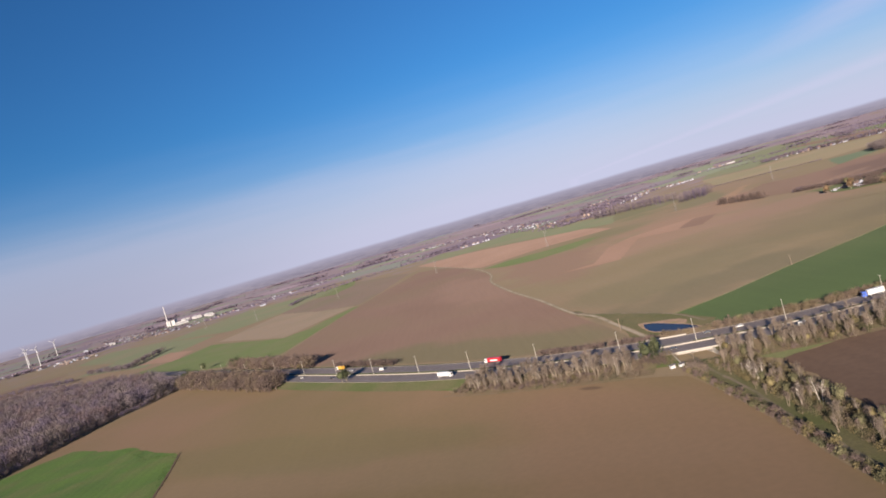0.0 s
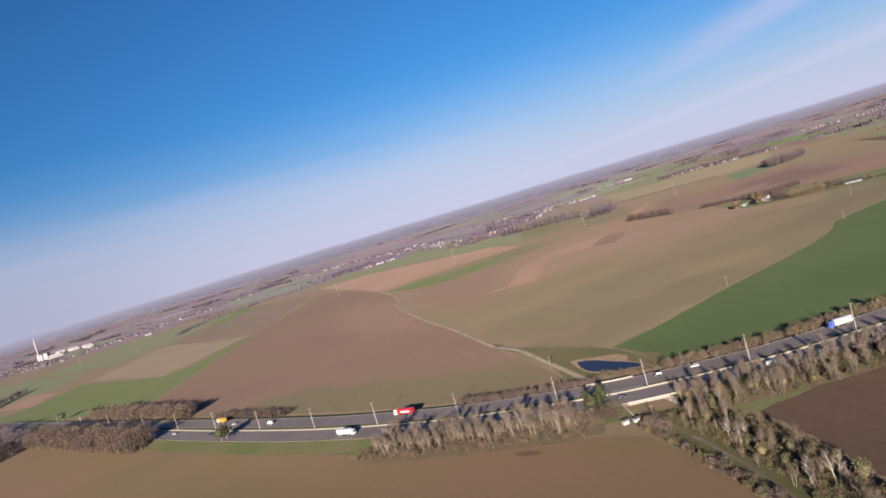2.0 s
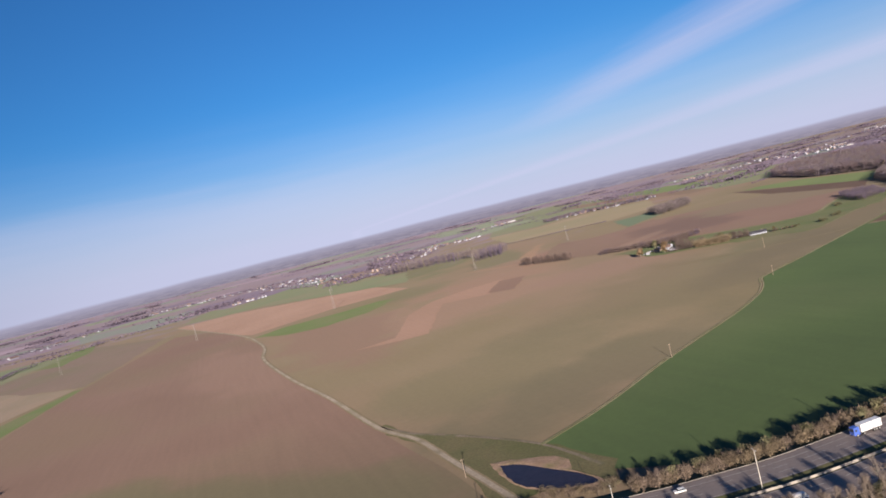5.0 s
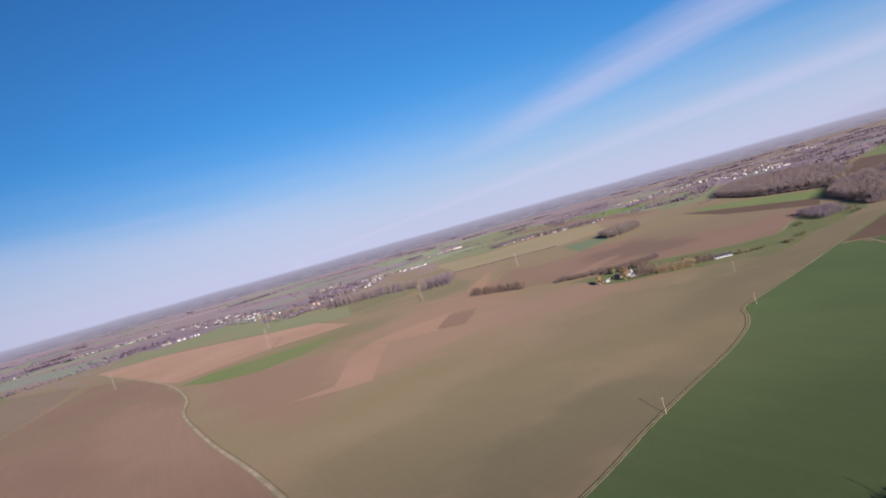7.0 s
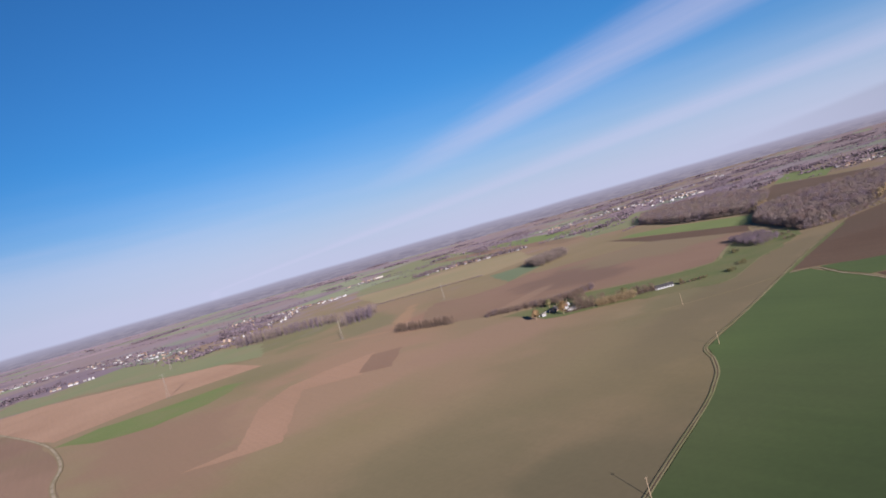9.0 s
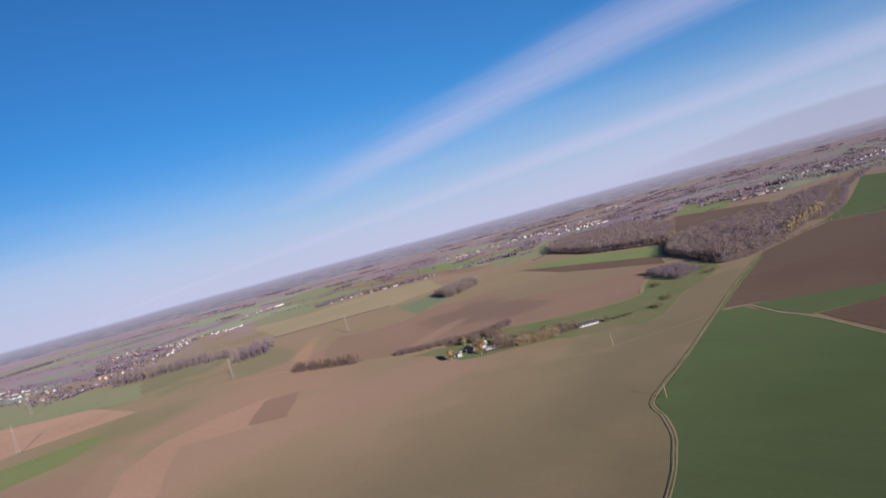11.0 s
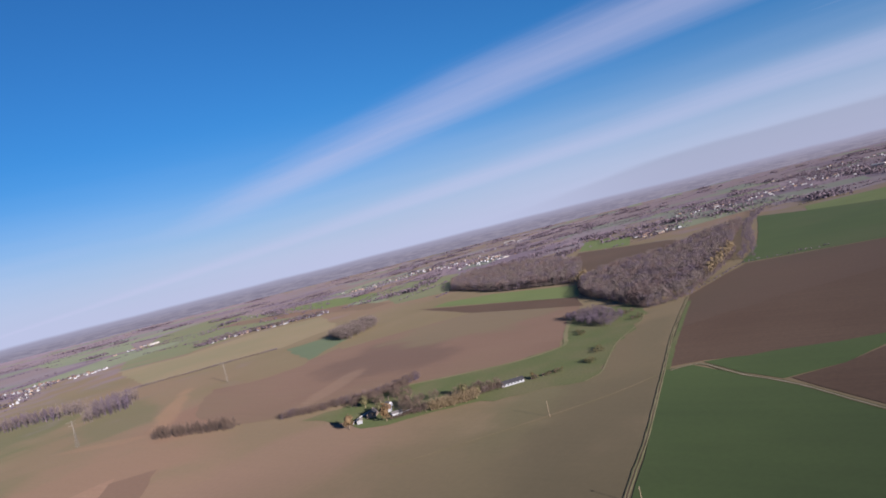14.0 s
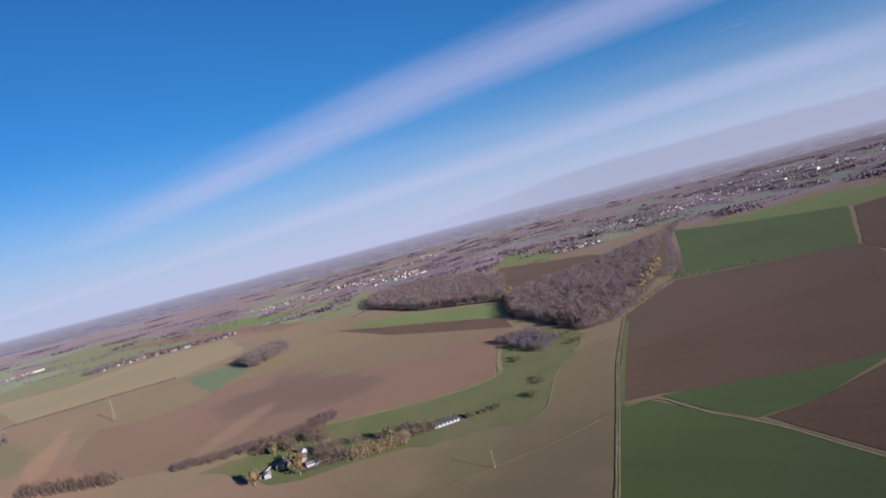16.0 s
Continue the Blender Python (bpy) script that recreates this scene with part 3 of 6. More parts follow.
# a patchwork of far fields first, under the nearer ones
def far_patchwork():
    rng = random.Random(11)
    kinds = [(HAZY_BROWN, "brown tilled field"), (HAZY_GREEN, "green winter wheat field"), (HAZY_LIME, "bright green crop field"), (HAZY_TAN, "pale bare field"),
             (HAZY_DUSK, "dark ploughed field"), (HAZY_OLIVE, "thin olive crop field")]
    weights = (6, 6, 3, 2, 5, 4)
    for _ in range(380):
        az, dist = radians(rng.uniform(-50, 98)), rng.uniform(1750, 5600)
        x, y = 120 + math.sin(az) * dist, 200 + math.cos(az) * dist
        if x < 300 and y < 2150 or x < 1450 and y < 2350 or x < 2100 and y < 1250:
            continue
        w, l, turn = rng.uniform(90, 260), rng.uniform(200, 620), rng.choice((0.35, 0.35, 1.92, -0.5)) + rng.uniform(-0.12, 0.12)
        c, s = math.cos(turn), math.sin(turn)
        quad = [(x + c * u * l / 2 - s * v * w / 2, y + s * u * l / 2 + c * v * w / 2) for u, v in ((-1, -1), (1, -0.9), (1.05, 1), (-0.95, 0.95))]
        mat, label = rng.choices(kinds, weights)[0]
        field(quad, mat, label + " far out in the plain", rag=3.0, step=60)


far_patchwork()
LAYER[:] = 0.08, 0.003

field([(-351, 840), (-440, 600), (-520, 380), (-560, -200), (106, -200), (106, 191), (106, 269), (105, 310), (102, 342), (92, 352), (5, 420), (-66, 505), (-190, 655)],
      NEAR_SOIL, "large stubble field beside the motorway")
field([(-427, 587), (-379, 621), (-318, 572), (-300, 566), (-227, 491), (-190, 330), (-420, 330)], LUSH, "bright green grass plot beside the wood", rag=2.0, step=10)
field([(-66, 522), (9, 450), (12, 420), (-10, 436), (-50, 484)], LUSH, "narrow green verge beside the motorway")
field([(-240, 859), (-177, 1272), (-76, 1721), (-3, 1589), (39, 1395), (66, 1143), (57, 1040), (70, 834), (84, 717), (94, 606), (100, 520), (104, 452), (62, 466), (34, 488), (-23, 544), (-97, 629), (-138, 678), (-205, 758)],
      BROWN, "broad pinkish brown tilled field", rag=2.0)
field([(-520, 1240), (-490, 1335), (-283, 1078), (-250, 1110), (-192, 1268), (-180, 1262), (-212, 1077), (-229, 972), (-245, 884), (-300, 900), (-388, 974), (-591, 1200)], STRIP_GREEN, "lush green strip of young crop")
field([(-484, 1360), (-414, 1647), (-275, 1390), (-190, 1285), (-285, 1085)], GREY_TAN, "pale grey-tan bare field")
field([(-860, 1500), (-760, 1800), (-560, 1560), (-600, 1270)], SOFT_GREEN, "green wheat field beside the far wood")
field([(-420, 1640), (-432, 1810), (-361, 1822), (-297, 2120), (-103, 1790), (-145, 1480), (-180, 1285), (-275, 1390)], DULL_LOAM, "dull brown loam field before the village", rag=4)
field([(-400, 1890), (-310, 1800), (-280, 2000), (-300, 2200), (-390, 2110)], STRIP_GREEN, "wedge of green crop behind the loam field", rag=4)
field([(-438, 1836), (-436, 1966), (-398, 2020), (-391, 2010), (-426, 1958), (-428, 1836)], SOFT_TAN, "pale bare strip beside a hedge", rag=1.5)
field([(-800, 1850), (-680, 2250), (-330, 2080), (-425, 1665), (-520, 1560)], SOFT_GREEN, "green meadow before the village")
field([(-85, 1990), (52, 1946), (329, 1575), (342, 1368), (206, 1384), (60, 1330), (41, 1396), (0, 1590)], TAN, "long dry tan field")
field([(58, 1281), (111, 1313), (206, 1290), (268, 1295), (290, 1262), (222, 1185), (157, 1165), (100, 1205)], STRIP_GREEN, "narrow green strip between tan and brown fields", rag=5)
field([(-73, 2048), (-13, 2331), (55, 2211), (251, 2393), (444, 1729), (376, 1493), (329, 1575), (109, 1925), (-7, 1985)], SOFT_GREEN, "green meadow between tan field and village", rag=6)
field([(142, 891), (184, 868), (213, 859), (250, 945), (294, 1043), (346, 1002), (414, 1112), (360, 1112), (296, 1095), (242, 1031), (187, 894)], SOFT_TAN, "pale dry patch in the reddish field", rag=1.2, step=9)
field([(348, 1014), (404, 1100), (436, 1077), (374, 985)], PATCH_SOIL, "small dark tilled patch", rag=3)
field([(556, 1062), (536, 1118), (552, 1215), (600, 1310), (668, 1395), (682, 1360), (709, 1320), (769, 1312), (795, 1334), (870, 1345), (1030, 1190), (955, 955), (900, 938), (839, 906), (790, 880), (744, 858), (697, 887), (667, 931), (640, 982)], BROWN, "dark brown tilled field behind the farm", rag=5)
field([(850, 1320), (1030, 1195), (1150, 1440), (1030, 1420), (930, 1425)], OLIVE, "thin olive crop field", rag=4)
field([(1151, 1438), (1033, 1005), (955, 950), (1021, 1195)], DARK, "dark brown strip of ploughed soil")
field([(1195, 1400), (1207, 1290), (1150, 1065), (1030, 1000), (1100, 1230), (1150, 1400)], LIME, "green strip of crop beside the wood")
field([(1769, 1420), (2080, 1570), (2008, 1382), (1690, 1235)], LIME, "bright green square field")
field([(1735, 1400), (1670, 1225), (1640, 1120), (1570, 1050), (1258, 1000), (1215, 1090), (1500, 1290)], EARTH, "brown field between two woods")
field([(1111, 2701), (880, 2230), (1007, 2112), (1200, 2190), (1300, 2120), (1400, 2050), (1667, 2708), (1944, 3645), (1559, 3415)], SOFT_GREEN, "broad green field behind the hamlet", rag=6)
field([(873, 2217), (721, 1743), (921, 1590), (1093, 1627), (1290, 1930), (1184, 2080), (974, 2080)], DRY_OLIVE, "yellowish olive field before the hamlet", rag=5)
field([(1390, 2080), (1290, 1740), (1360, 1726), (1530, 2209), (1562, 2772), (1458, 2782)], BROWN, "brown field behind the hamlet", rag=5)
field([(1306, 1660), (1374, 1547), (1500, 1640), (1832, 1897), (1853, 2146), (1660, 2120), (1558, 1985)], SOFT_GREEN, "wide green field before the village", rag=5)
field([(1689, 2695), (1481, 2148), (1530, 1990), (1686, 2116), (1769, 2508)], LIME, "bright green strip beyond the hamlet", rag=4)
field([(900, 1540), (970, 1508), (930, 1402), (794, 1335)], TEAL_GREEN, "small bluish-green wheat field beside the copse", rag=4)
field([(-1164, 1720), (-981, 1680), (-894, 1346), (-1100, 1300), (-1400, 1500)], BROWN, "brown field behind the wood", rag=4)
field([(-1079, 1898), (-757, 1530), (-690, 1584), (-800, 1870), (-1085, 2115)], SOFT_GREEN, "light green field before the works", rag=4)
field([(-650, 1349), (-615, 1438), (-523, 1320), (-530, 1225)], SOFT_TAN, "small tan field beside the green strip", rag=4)
field([(1217, 4008), (1473, 3549), (1258, 2999), (1080, 3300)], HAZY_LIME, "bright green field far in the plain")
field([(760, 2700), (1180, 2960), (1300, 2640), (960, 2480)], HAZY_LIME, "light green field behind the row of houses")
field([(547, 1020), (600, 990), (636, 975), (667, 929), (697, 885), (744, 856), (790, 878), (839, 904), (893, 934), (930, 870), (861, 817), (800, 804), (734, 792), (690, 776), (654, 763), (630, 766), (599, 816), (575, 858), (534, 905)],
      MEADOW, "green meadow round the farmhouse", rag=5, step=11)
field([(146, 482), (193, 501), (261, 534), (350, 573), (379, 588), (400, 601), (423, 621), (441, 640), (524, 667), (627, 702), (648, 711), (657, 692), (629, 648), (606, 610), (564, 560), (470, 412), (240, 398), (180, 408), (154, 432)],
      GREEN, "broad dark green wheat field")
field([(664, 687), (694, 610), (724, 556), (645, 592), (618, 621), (634, 650)], GREEN, "wedge of green wheat beyond the track")
field([(619, 617), (645, 592), (720, 550), (590, 500), (568, 558)], DARK, "dark ploughed field beyond the track")
field([(655, 712), (790, 756), (930, 800), (1114, 792), (1165, 587), (1000, 540), (720, 560), (694, 605), (668, 686)], EARTH, "wide brown tilled field")
field([(655, 711), (781, 750), (883, 676), (1010, 570), (720, 560), (694, 605), (668, 686)], DARK, "darker part of the brown tilled field", rag=4)
field([(1120, 799), (1300, 830), (1500, 885), (1811, 975), (1720, 850), (1614, 620), (1165, 590)], GREEN, "large green wheat field beyond the wood")
field([(1614, 620), (1720, 850), (1830, 880), (1990, 640), (1800, 480)], LIME, "light green field further off")
field([(1165, 585), (1600, 610), (1780, 470), (1200, 380), (1010, 530)], DARK, "dark ploughed field further off")
field([(134, 350), (203, 349), (330, 346), (330, 328), (203, 334), (145, 327)], STRIP_GREEN, "grass strip below the roadside trees", rag=1.5, step=8)
field([(145, 327), (203, 335), (330, 329), (420, 100), (150, 60), (133, 150), (138, 254)], DARK, "ploughed brown field", rag=1.5, step=8)
field([(104, 370), (135, 352), (140, 300), (133, 230), (125, 100), (106.5, 100), (106.5, 300), (104, 345)], ROUGH, "rough grass between hedges", rag=2)
field([(106, 445), (150, 425), (160, 440), (148, 484), (122, 540), (108, 560), (99, 600), (92, 598), (104, 540), (108, 490)], ROUGH, "rough grass round the pond", rag=2, step=9)

tagged(new("furrow_edge", ribbon("furrow_edge", smooth_line([(-227, 493), (-216, 446), (-206, 395), (-198, 340)], 5), 0.7, 0.25, DARK, 0.25)), "dark furrow along the grass plot", "furrow", kind="structure")

# ---------- motorway ----------
ROAD_Z = 3.0
AXIS = smooth_line([(-520, 1085), (-345, 872), (-245, 752), (-163, 654), (-121, 603), (-46, 517), (14, 459), (48, 432), (100, 399), (132, 385), (163, 375), (205, 366),
                    (300, 360), (480, 372), (800, 420)], 6.0)
GAP = [i for i, p in enumerate(AXIS) if abs(p.x - 115.7) < 5.0]
G0, G1 = GAP[0] - 1, GAP[-1] + 1


def off(i, d):
    """The place d metres to the north of the road's middle line at its sample i."""
    t = (AXIS[min(i + 1, len(AXIS) - 1)] - AXIS[max(i - 1, 0)]).normalized()
    return AXIS[i].x - t.y * d, AXIS[i].y + t.x * d


SKEW = -0.467  # the lane runs under the road at a slant


def slant(i, d):
    """As off(), but along the slant of the underpass."""
    t = (AXIS[min(i + 1, len(AXIS) - 1)] - AXIS[max(i - 1, 0)]).normalized()
    x, y = off(i, d)
    return x + t.x * SKEW * d, y + t.y * SKEW * d


def swept(name, profile, mat, first=0, last=None, z0=0.0, closed=False, cut=()):
    """A cross-section of (distance to the north, height) drawn along the road. cut: samples that lie along the slant of the underpass."""
    last = len(AXIS) - 1 if last is None else last
    verts, faces, n = [], [], len(profile)
    steps = [i for i in range(first, last + 1) if i in cut or all(abs(i - c) > 3 for c in cut)]
    for i in steps:
        for d, z in profile:
            x, y = slant(i, d) if i in cut else off(i, d)
            verts.append((x, y, z + z0))
    rows = len(steps) - 1
    span = n if closed else n - 1
    for r in range(rows):
        for k in range(span):
            a, b = r * n + k, r * n + (k + 1) % n
            faces.append((a, a + n, b + n, b))
    if closed:
        faces += [tuple(range(n - 1, -1, -1)), tuple(rows * n + k for k in range(n))]
    return mesh_of(name, verts, faces, mat)


BANK_SHAPE = [(-29, 0.0), (-24, 1.2), (-17, ROAD_Z - 0.12), (21, ROAD_Z - 0.12), (27, 1.4), (32, 0.0)]


def build_road():
    for a, b in ((0, G0), (G1, len(AXIS) - 1)):
        tagged(new("embankment", swept("embankment", BANK_SHAPE, VERGE, a, b, cut=(G0, G1))), "grassy motorway embankment", "embankment", kind="structure")
    road = tagged(new("road", swept("road", [(5.0, ROAD_Z), (20.0, ROAD_Z)], ASPHALT)), "three-lane grey asphalt motorway carriageway", "road", kind="structure")
    tagged(new("road", swept("road", [(-16.0, ROAD_Z), (-1.0, ROAD_Z)], ASPHALT)), "three-lane grey asphalt motorway carriageway", "road", kind="structure")
    heap = Heap()
    z = ROAD_Z + 0.012
    for d, dash in ((5.7, 0), (16.6, 0), (9.4, 1), (13.0, 1), (-1.7, 0), (-12.6, 0), (-5.4, 1), (-9.0, 1)):
        for i in range(len(AXIS) - 1):
            if dash and i % 2:
                continue
            a, b, c, e = off(i, d - 0.07), off(i + 1, d - 0.07), off(i + 1, d + 0.07), off(i, d + 0.07)
            heap.add([(*a, z), (*b, z), (*c, z), (*e, z)], [(0, 1, 2), (0, 2, 3)])
    tagged(new("road_marking", heap.mesh("road_marking", PAINT)), "white lane and edge lines on the motorway", "road marking", kind="structure")
    step = [(-0.24, 0), (-0.24, 0.12), (-0.13, 0.3), (-0.08, 0.8), (0.08, 0.8), (0.13, 0.3), (0.24, 0.12), (0.24, 0)]
    tagged(new("median_barrier", swept("median_barrier", step, CONCRETE, z0=ROAD_Z - 0.12, closed=True)), "pale concrete step barrier along the motorway middle", "crash barrier", kind="structure")
    kerb = [(-0.15, 0), (-0.15, 0.14), (0.15, 0.14), (0.15, 0)]
    for d, label in ((-16.6, "pale concrete kerb channel along the hard shoulder"), (20.6, "pale concrete kerb channel along the far hard shoulder")):
        tagged(new("kerb", swept("kerb", [(d + a, b) for a, b in kerb], CONCRETE, z0=ROAD_Z - 0.12, closed=True)), label, "kerb", kind="structure")
    # guard rail on posts along the south edge
    rail = tagged(new("guard_rail"), "galvanised guard rail on posts beside the motorway", "guard rail", kind="structure")
    i0 = 30
    part("rail", swept("rail", [(-17.45, 0.45), (-17.45, 0.78), (-17.38, 0.78), (-17.38, 0.45)], STEEL, i0, 74, ROAD_Z - 0.1, closed=True), rail)
    post = box_mesh("post", (-0.06, 0.06, -0.05, 0.05, -0.3, 0.75), STEEL)
    for i in range(i0, 74):
        x, y = off(i, -17.5)
        ob = part("post", post, rail)
        ob.location = (x, y, ROAD_Z - 0.1)


build_road()


AXIS_POINTS = np.array([(p.x, p.y) for p in AXIS])


def bank_height(x, y):
    """How high the motorway's bank stands at a place."""
    if x > 500 or y > 1100:
        return 0.0
    i = int(np.argmin(np.hypot(AXIS_POINTS[:, 0] - x, AXIS_POINTS[:, 1] - y)))
    t = (AXIS[min(i + 1, len(AXIS) - 1)] - AXIS[max(i - 1, 0)]).normalized()
    d = -(x - AXIS[i].x) * t.y + (y - AXIS[i].y) * t.x
    if abs(d) > 60 or abs(x - 116) < 5:
        return 0.0
    return float(np.interp(d, [a for a, _ in BANK_SHAPE], [b for _, b in BANK_SHAPE]))


def build_bridge():
    """The underpass: a deck slab on two abutments, with parapets and splayed wing walls."""
    bridge = tagged(new("bridge"), "small concrete motorway bridge over a farm lane", "bridge")
    bridge.location = (0, 0, 0)
    part("deck", swept("deck", [(-17.2, 0), (-17.2, 0.78), (21.2, 0.78), (21.2, 0)], CONCRETE, G0, G1, ROAD_Z - 0.95, closed=True, cut=(G0, G1)), bridge)
    for i in (G0, G1):
        a, b = Vector(slant(i, -17)), Vector(slant(i, 21))
        t = (AXIS[i + 1] - AXIS[i - 1]).normalized().to_2d() * (-0.45 if i == G0 else 0.45)
        quad = [a - t, b - t, b + t, a + t]
        verts = [(*q, 0.0) for q in quad] + [(*q, ROAD_Z - 0.95) for q in quad]
        part("abutment", mesh_of("abutment", verts, [(0, 3, 2, 1), (4, 5, 6, 7), (0, 1, 5, 4), (1, 2, 6, 5), (2, 3, 7, 6), (3, 0, 4, 7)], CONCRETE), bridge)
        # wing walls fall away from the parapet to the ground
        for d, out in ((-17.2, -10.5), (21.2, 9.5)):
            p = Vector(slant(i, d))
            q = Vector(slant(i, d + out)) - t.normalized() * 0.5
            nrm = (q - p).normalized()
            w = Vector((-nrm.y, nrm.x)) * 0.25
            top = ROAD_Z + 0.35
            verts = [(*(p - w), 0), (*(q - w), 0), (*(q + w), 0), (*(p + w), 0), (*(p - w), top), (*(q - w), 0.5), (*(q + w), 0.5), (*(p + w), top)]
            part("wing_wall", mesh_of("wing_wall", verts, [(0, 3, 2, 1), (4, 5, 6, 7), (0, 1, 5, 4), (1, 2, 6, 5), (2, 3, 7, 6), (3, 0, 4, 7)], CONCRETE_WHITE), bridge, "sunlit white wing wall")
    for d in (-17.0, 21.0):
        middle = (Vector(slant(G0, d)) + Vector(slant(G1, d))) / 2
        first = min(range(len(AXIS)), key=lambda k: (Vector(off(k, d)) - middle).length) - 2
        part("parapet", swept("parapet", [(d - 0.13, 0), (d - 0.13, 0.85), (d + 0.13, 0.85), (d + 0.13, 0)], CONCRETE_WHITE, first, first + 4, ROAD_Z - 0.15, closed=True), bridge)


build_bridge()

# ---------- lane, farm track, ditch ----------
LANE = smooth_line([(113, 60), (112, 150), (112, 230), (112, 244), (113, 271), (115, 302), (114, 341), (116.5, 370), (115.7, 392), (114.3, 418), (112.5, 440), (110, 480), (108, 510), (105, 553), (94, 600),
                    (84, 717), (70, 834), (60, 954), (57, 1040), (65, 1130), (58, 1270), (40, 1392), (0, 1585), (-85, 1970)], 4)
SPLIT = min(range(len(LANE)), key=lambda i: abs(LANE[i].y - 400))
tagged(new("farm_track", ribbon("farm_track", LANE[:SPLIT + 1], 0.8, 0.27, GRAVEL, 0.35)), "dull gravel lane between hedges", "track", kind="structure")
tagged(new("farm_track", ribbon("farm_track", LANE[SPLIT:], 1.35, 0.27, LANE_SOIL, 0.12)), "pale gravel farm track across the fields", "track", kind="structure")
tagged(new("track_margin", ribbon("track_margin", LANE[SPLIT:], 2.4, 0.262, WHEEL_SOIL, 0.3)), "dull grass margin of the farm track", "verge", kind="structure")
tagged(new("farm_track", ribbon("farm_track", smooth_line([(94, 602), (107, 563), (121, 539), (146, 486), (153, 440)], 8), 1.0, 0.262, GRAVEL, 0.3)),
       "narrow earth path past the pond", "track", kind="structure")
tagged(new("farm_track", ribbon("farm_track", smooth_line([(646, 705), (660, 690), (645, 668), (629, 648), (606, 610), (564, 560), (470, 440)], 9), 1.6, 0.268, ROUGH, 0.5)),
       "grassy farm track between green fields", "track", kind="structure")
tagged(new("farm_track", ribbon("farm_track", smooth_line([(646, 705), (660, 690), (645, 668), (629, 648), (606, 610), (564, 560), (470, 440)], 9), 0.6, 0.276, LANE_SOIL, 0.25)),
       "worn wheel ruts of the farm track", "track", kind="structure")
tagged(new("farm_track", ribbon("farm_track", smooth_line([(612, 884), (600, 896), (592, 911), (580, 925), (566, 938), (552, 943)], 6), 1.2, 0.272, GRAVEL, 0.3)), "pale farm drive to the yard", "track", kind="structure")
DITCH = smooth_line([(146, 483), (193, 501), (261, 535), (350, 574), (378, 589), (399, 602), (422, 622), (440, 641), (476, 654), (523, 668), (626, 703), (687, 724), (770, 752), (930, 800)], 8)


tagged(new("field_margin", ribbon("field_margin", smooth_line([(896, 936), (839, 905), (790, 879), (758, 860), (744, 857), (725, 864), (697, 886), (667, 930), (640, 978)], 6), 2.2, 0.264, PALE_GRASS, 0.8)),
       "bleached grass margin between meadow and tilled field", "verge", kind="structure")
tagged(new("field_margin", ribbon("field_margin", smooth_line([(862, 822), (820, 808), (769, 800), (734, 793), (676, 772), (648, 763), (630, 766)], 6), 0.7, 0.264, PALE_GRASS, 0.3)),
       "pale trodden line along the meadow's edge", "verge", kind="structure")
tagged(new("field_margin", ribbon("field_margin", smooth_line([(650, 708.5), (722, 732.5), (796, 755.5), (900, 787)], 8), 2.0, 0.266, MEADOW, 0.5)),
       "grass strip between ditch and tilled field", "verge", kind="structure")
tagged(new("wheel_track", ribbon("wheel_track", smooth_line([(470, 820), (500, 795), (559, 752), (583, 736), (606, 723), (636, 711)], 6), 1.2, 0.27, WHEEL_SOIL, 0.4)),
       "faint wheel track bending towards the ditch", "track", kind="structure")


def build_ditch():
    """A shallow ditch between two low grass banks, along the field boundary."""
    verts, faces = [], []
    prof = [(-1.4, 0.21), (-0.75, 0.34), (-0.25, 0.25), (0.25, 0.25), (0.75, 0.34), (1.5, 0.21)]
    rng = random.Random(5)
    for i, p in enumerate(DITCH):
        d = (DITCH[min(i + 1, len(DITCH) - 1)] - DITCH[max(i - 1, 0)]).normalized()
        n = Vector((-d.y, d.x))
        for s, z in prof:
            q = p.to_2d() + n * (s + rng.uniform(-0.15, 0.15))
            verts.append((q.x, q.y, z + rng.uniform(-0.03, 0.03)))
    k = len(prof)
    for i in range(len(DITCH) - 1):
        for j in range(k - 1):
            a = i * k + j
            faces.append((a, a + k, a + k + 1, a + 1))
    ob = tagged(new("ditch_bank", mesh_of("ditch_bank", verts, faces, PALE_GRASS)), "grass-banked ditch between two fields", "ditch", kind="structure")
    part("ditch_bed", ribbon("ditch_bed", DITCH, 0.3, 0.262, DARK, 0.12), ob, "dark wet ditch bed")


build_ditch()


def build_pond():
    """A pointed pond with a broad bare clay bank on its north side and rough grass on the other."""
    ring = smooth_line([(122, 477), (119, 461), (121, 447), (131, 434), (143, 429), (142, 441), (136, 454), (129, 470), (122, 477)], 2.5)[:-1]
    centre = Vector((130, 452))
    rng = random.Random(3)
    north = Vector((0.66, 0.75))
    verts, faces = [], []
    prof = ((0.92, 0.16, 0.0), (1.0, 0.27, 0.0), (1.04, 0.6, 4.5), (1.07, 0.5, 9.0), (1.12, 0.14, 13.0))
    for s, z, wide in prof:
        for p in ring:
            d = p - centre
            side = max(0.0, d.normalized().dot(north)) ** 1.5
            q = centre + d * (s + rng.uniform(-0.03, 0.03)) + d.normalized() * wide * side
            verts.append((q.x, q.y, z + rng.uniform(-0.05, 0.05)))
    n = len(ring)
    for r in range(len(prof) - 1):
        for i in range(n):
            a, b = r * n + i, r * n + (i + 1) % n
            faces.append((a, b, b + n, a + n))
    tagged(new("pond_bank", mesh_of("pond_bank", verts, faces, CLAY)), "bare pinkish clay bank round the pond", "bank", kind="structure")
    water = [(*(centre + (p - centre) * 1.03), 0.33) for p in ring]
    tagged(new("water", mesh_of("water", water, [tuple(range(n))], WATER)), "dark blue pond water below a clay bank", "pond", kind="structure")


build_pond()


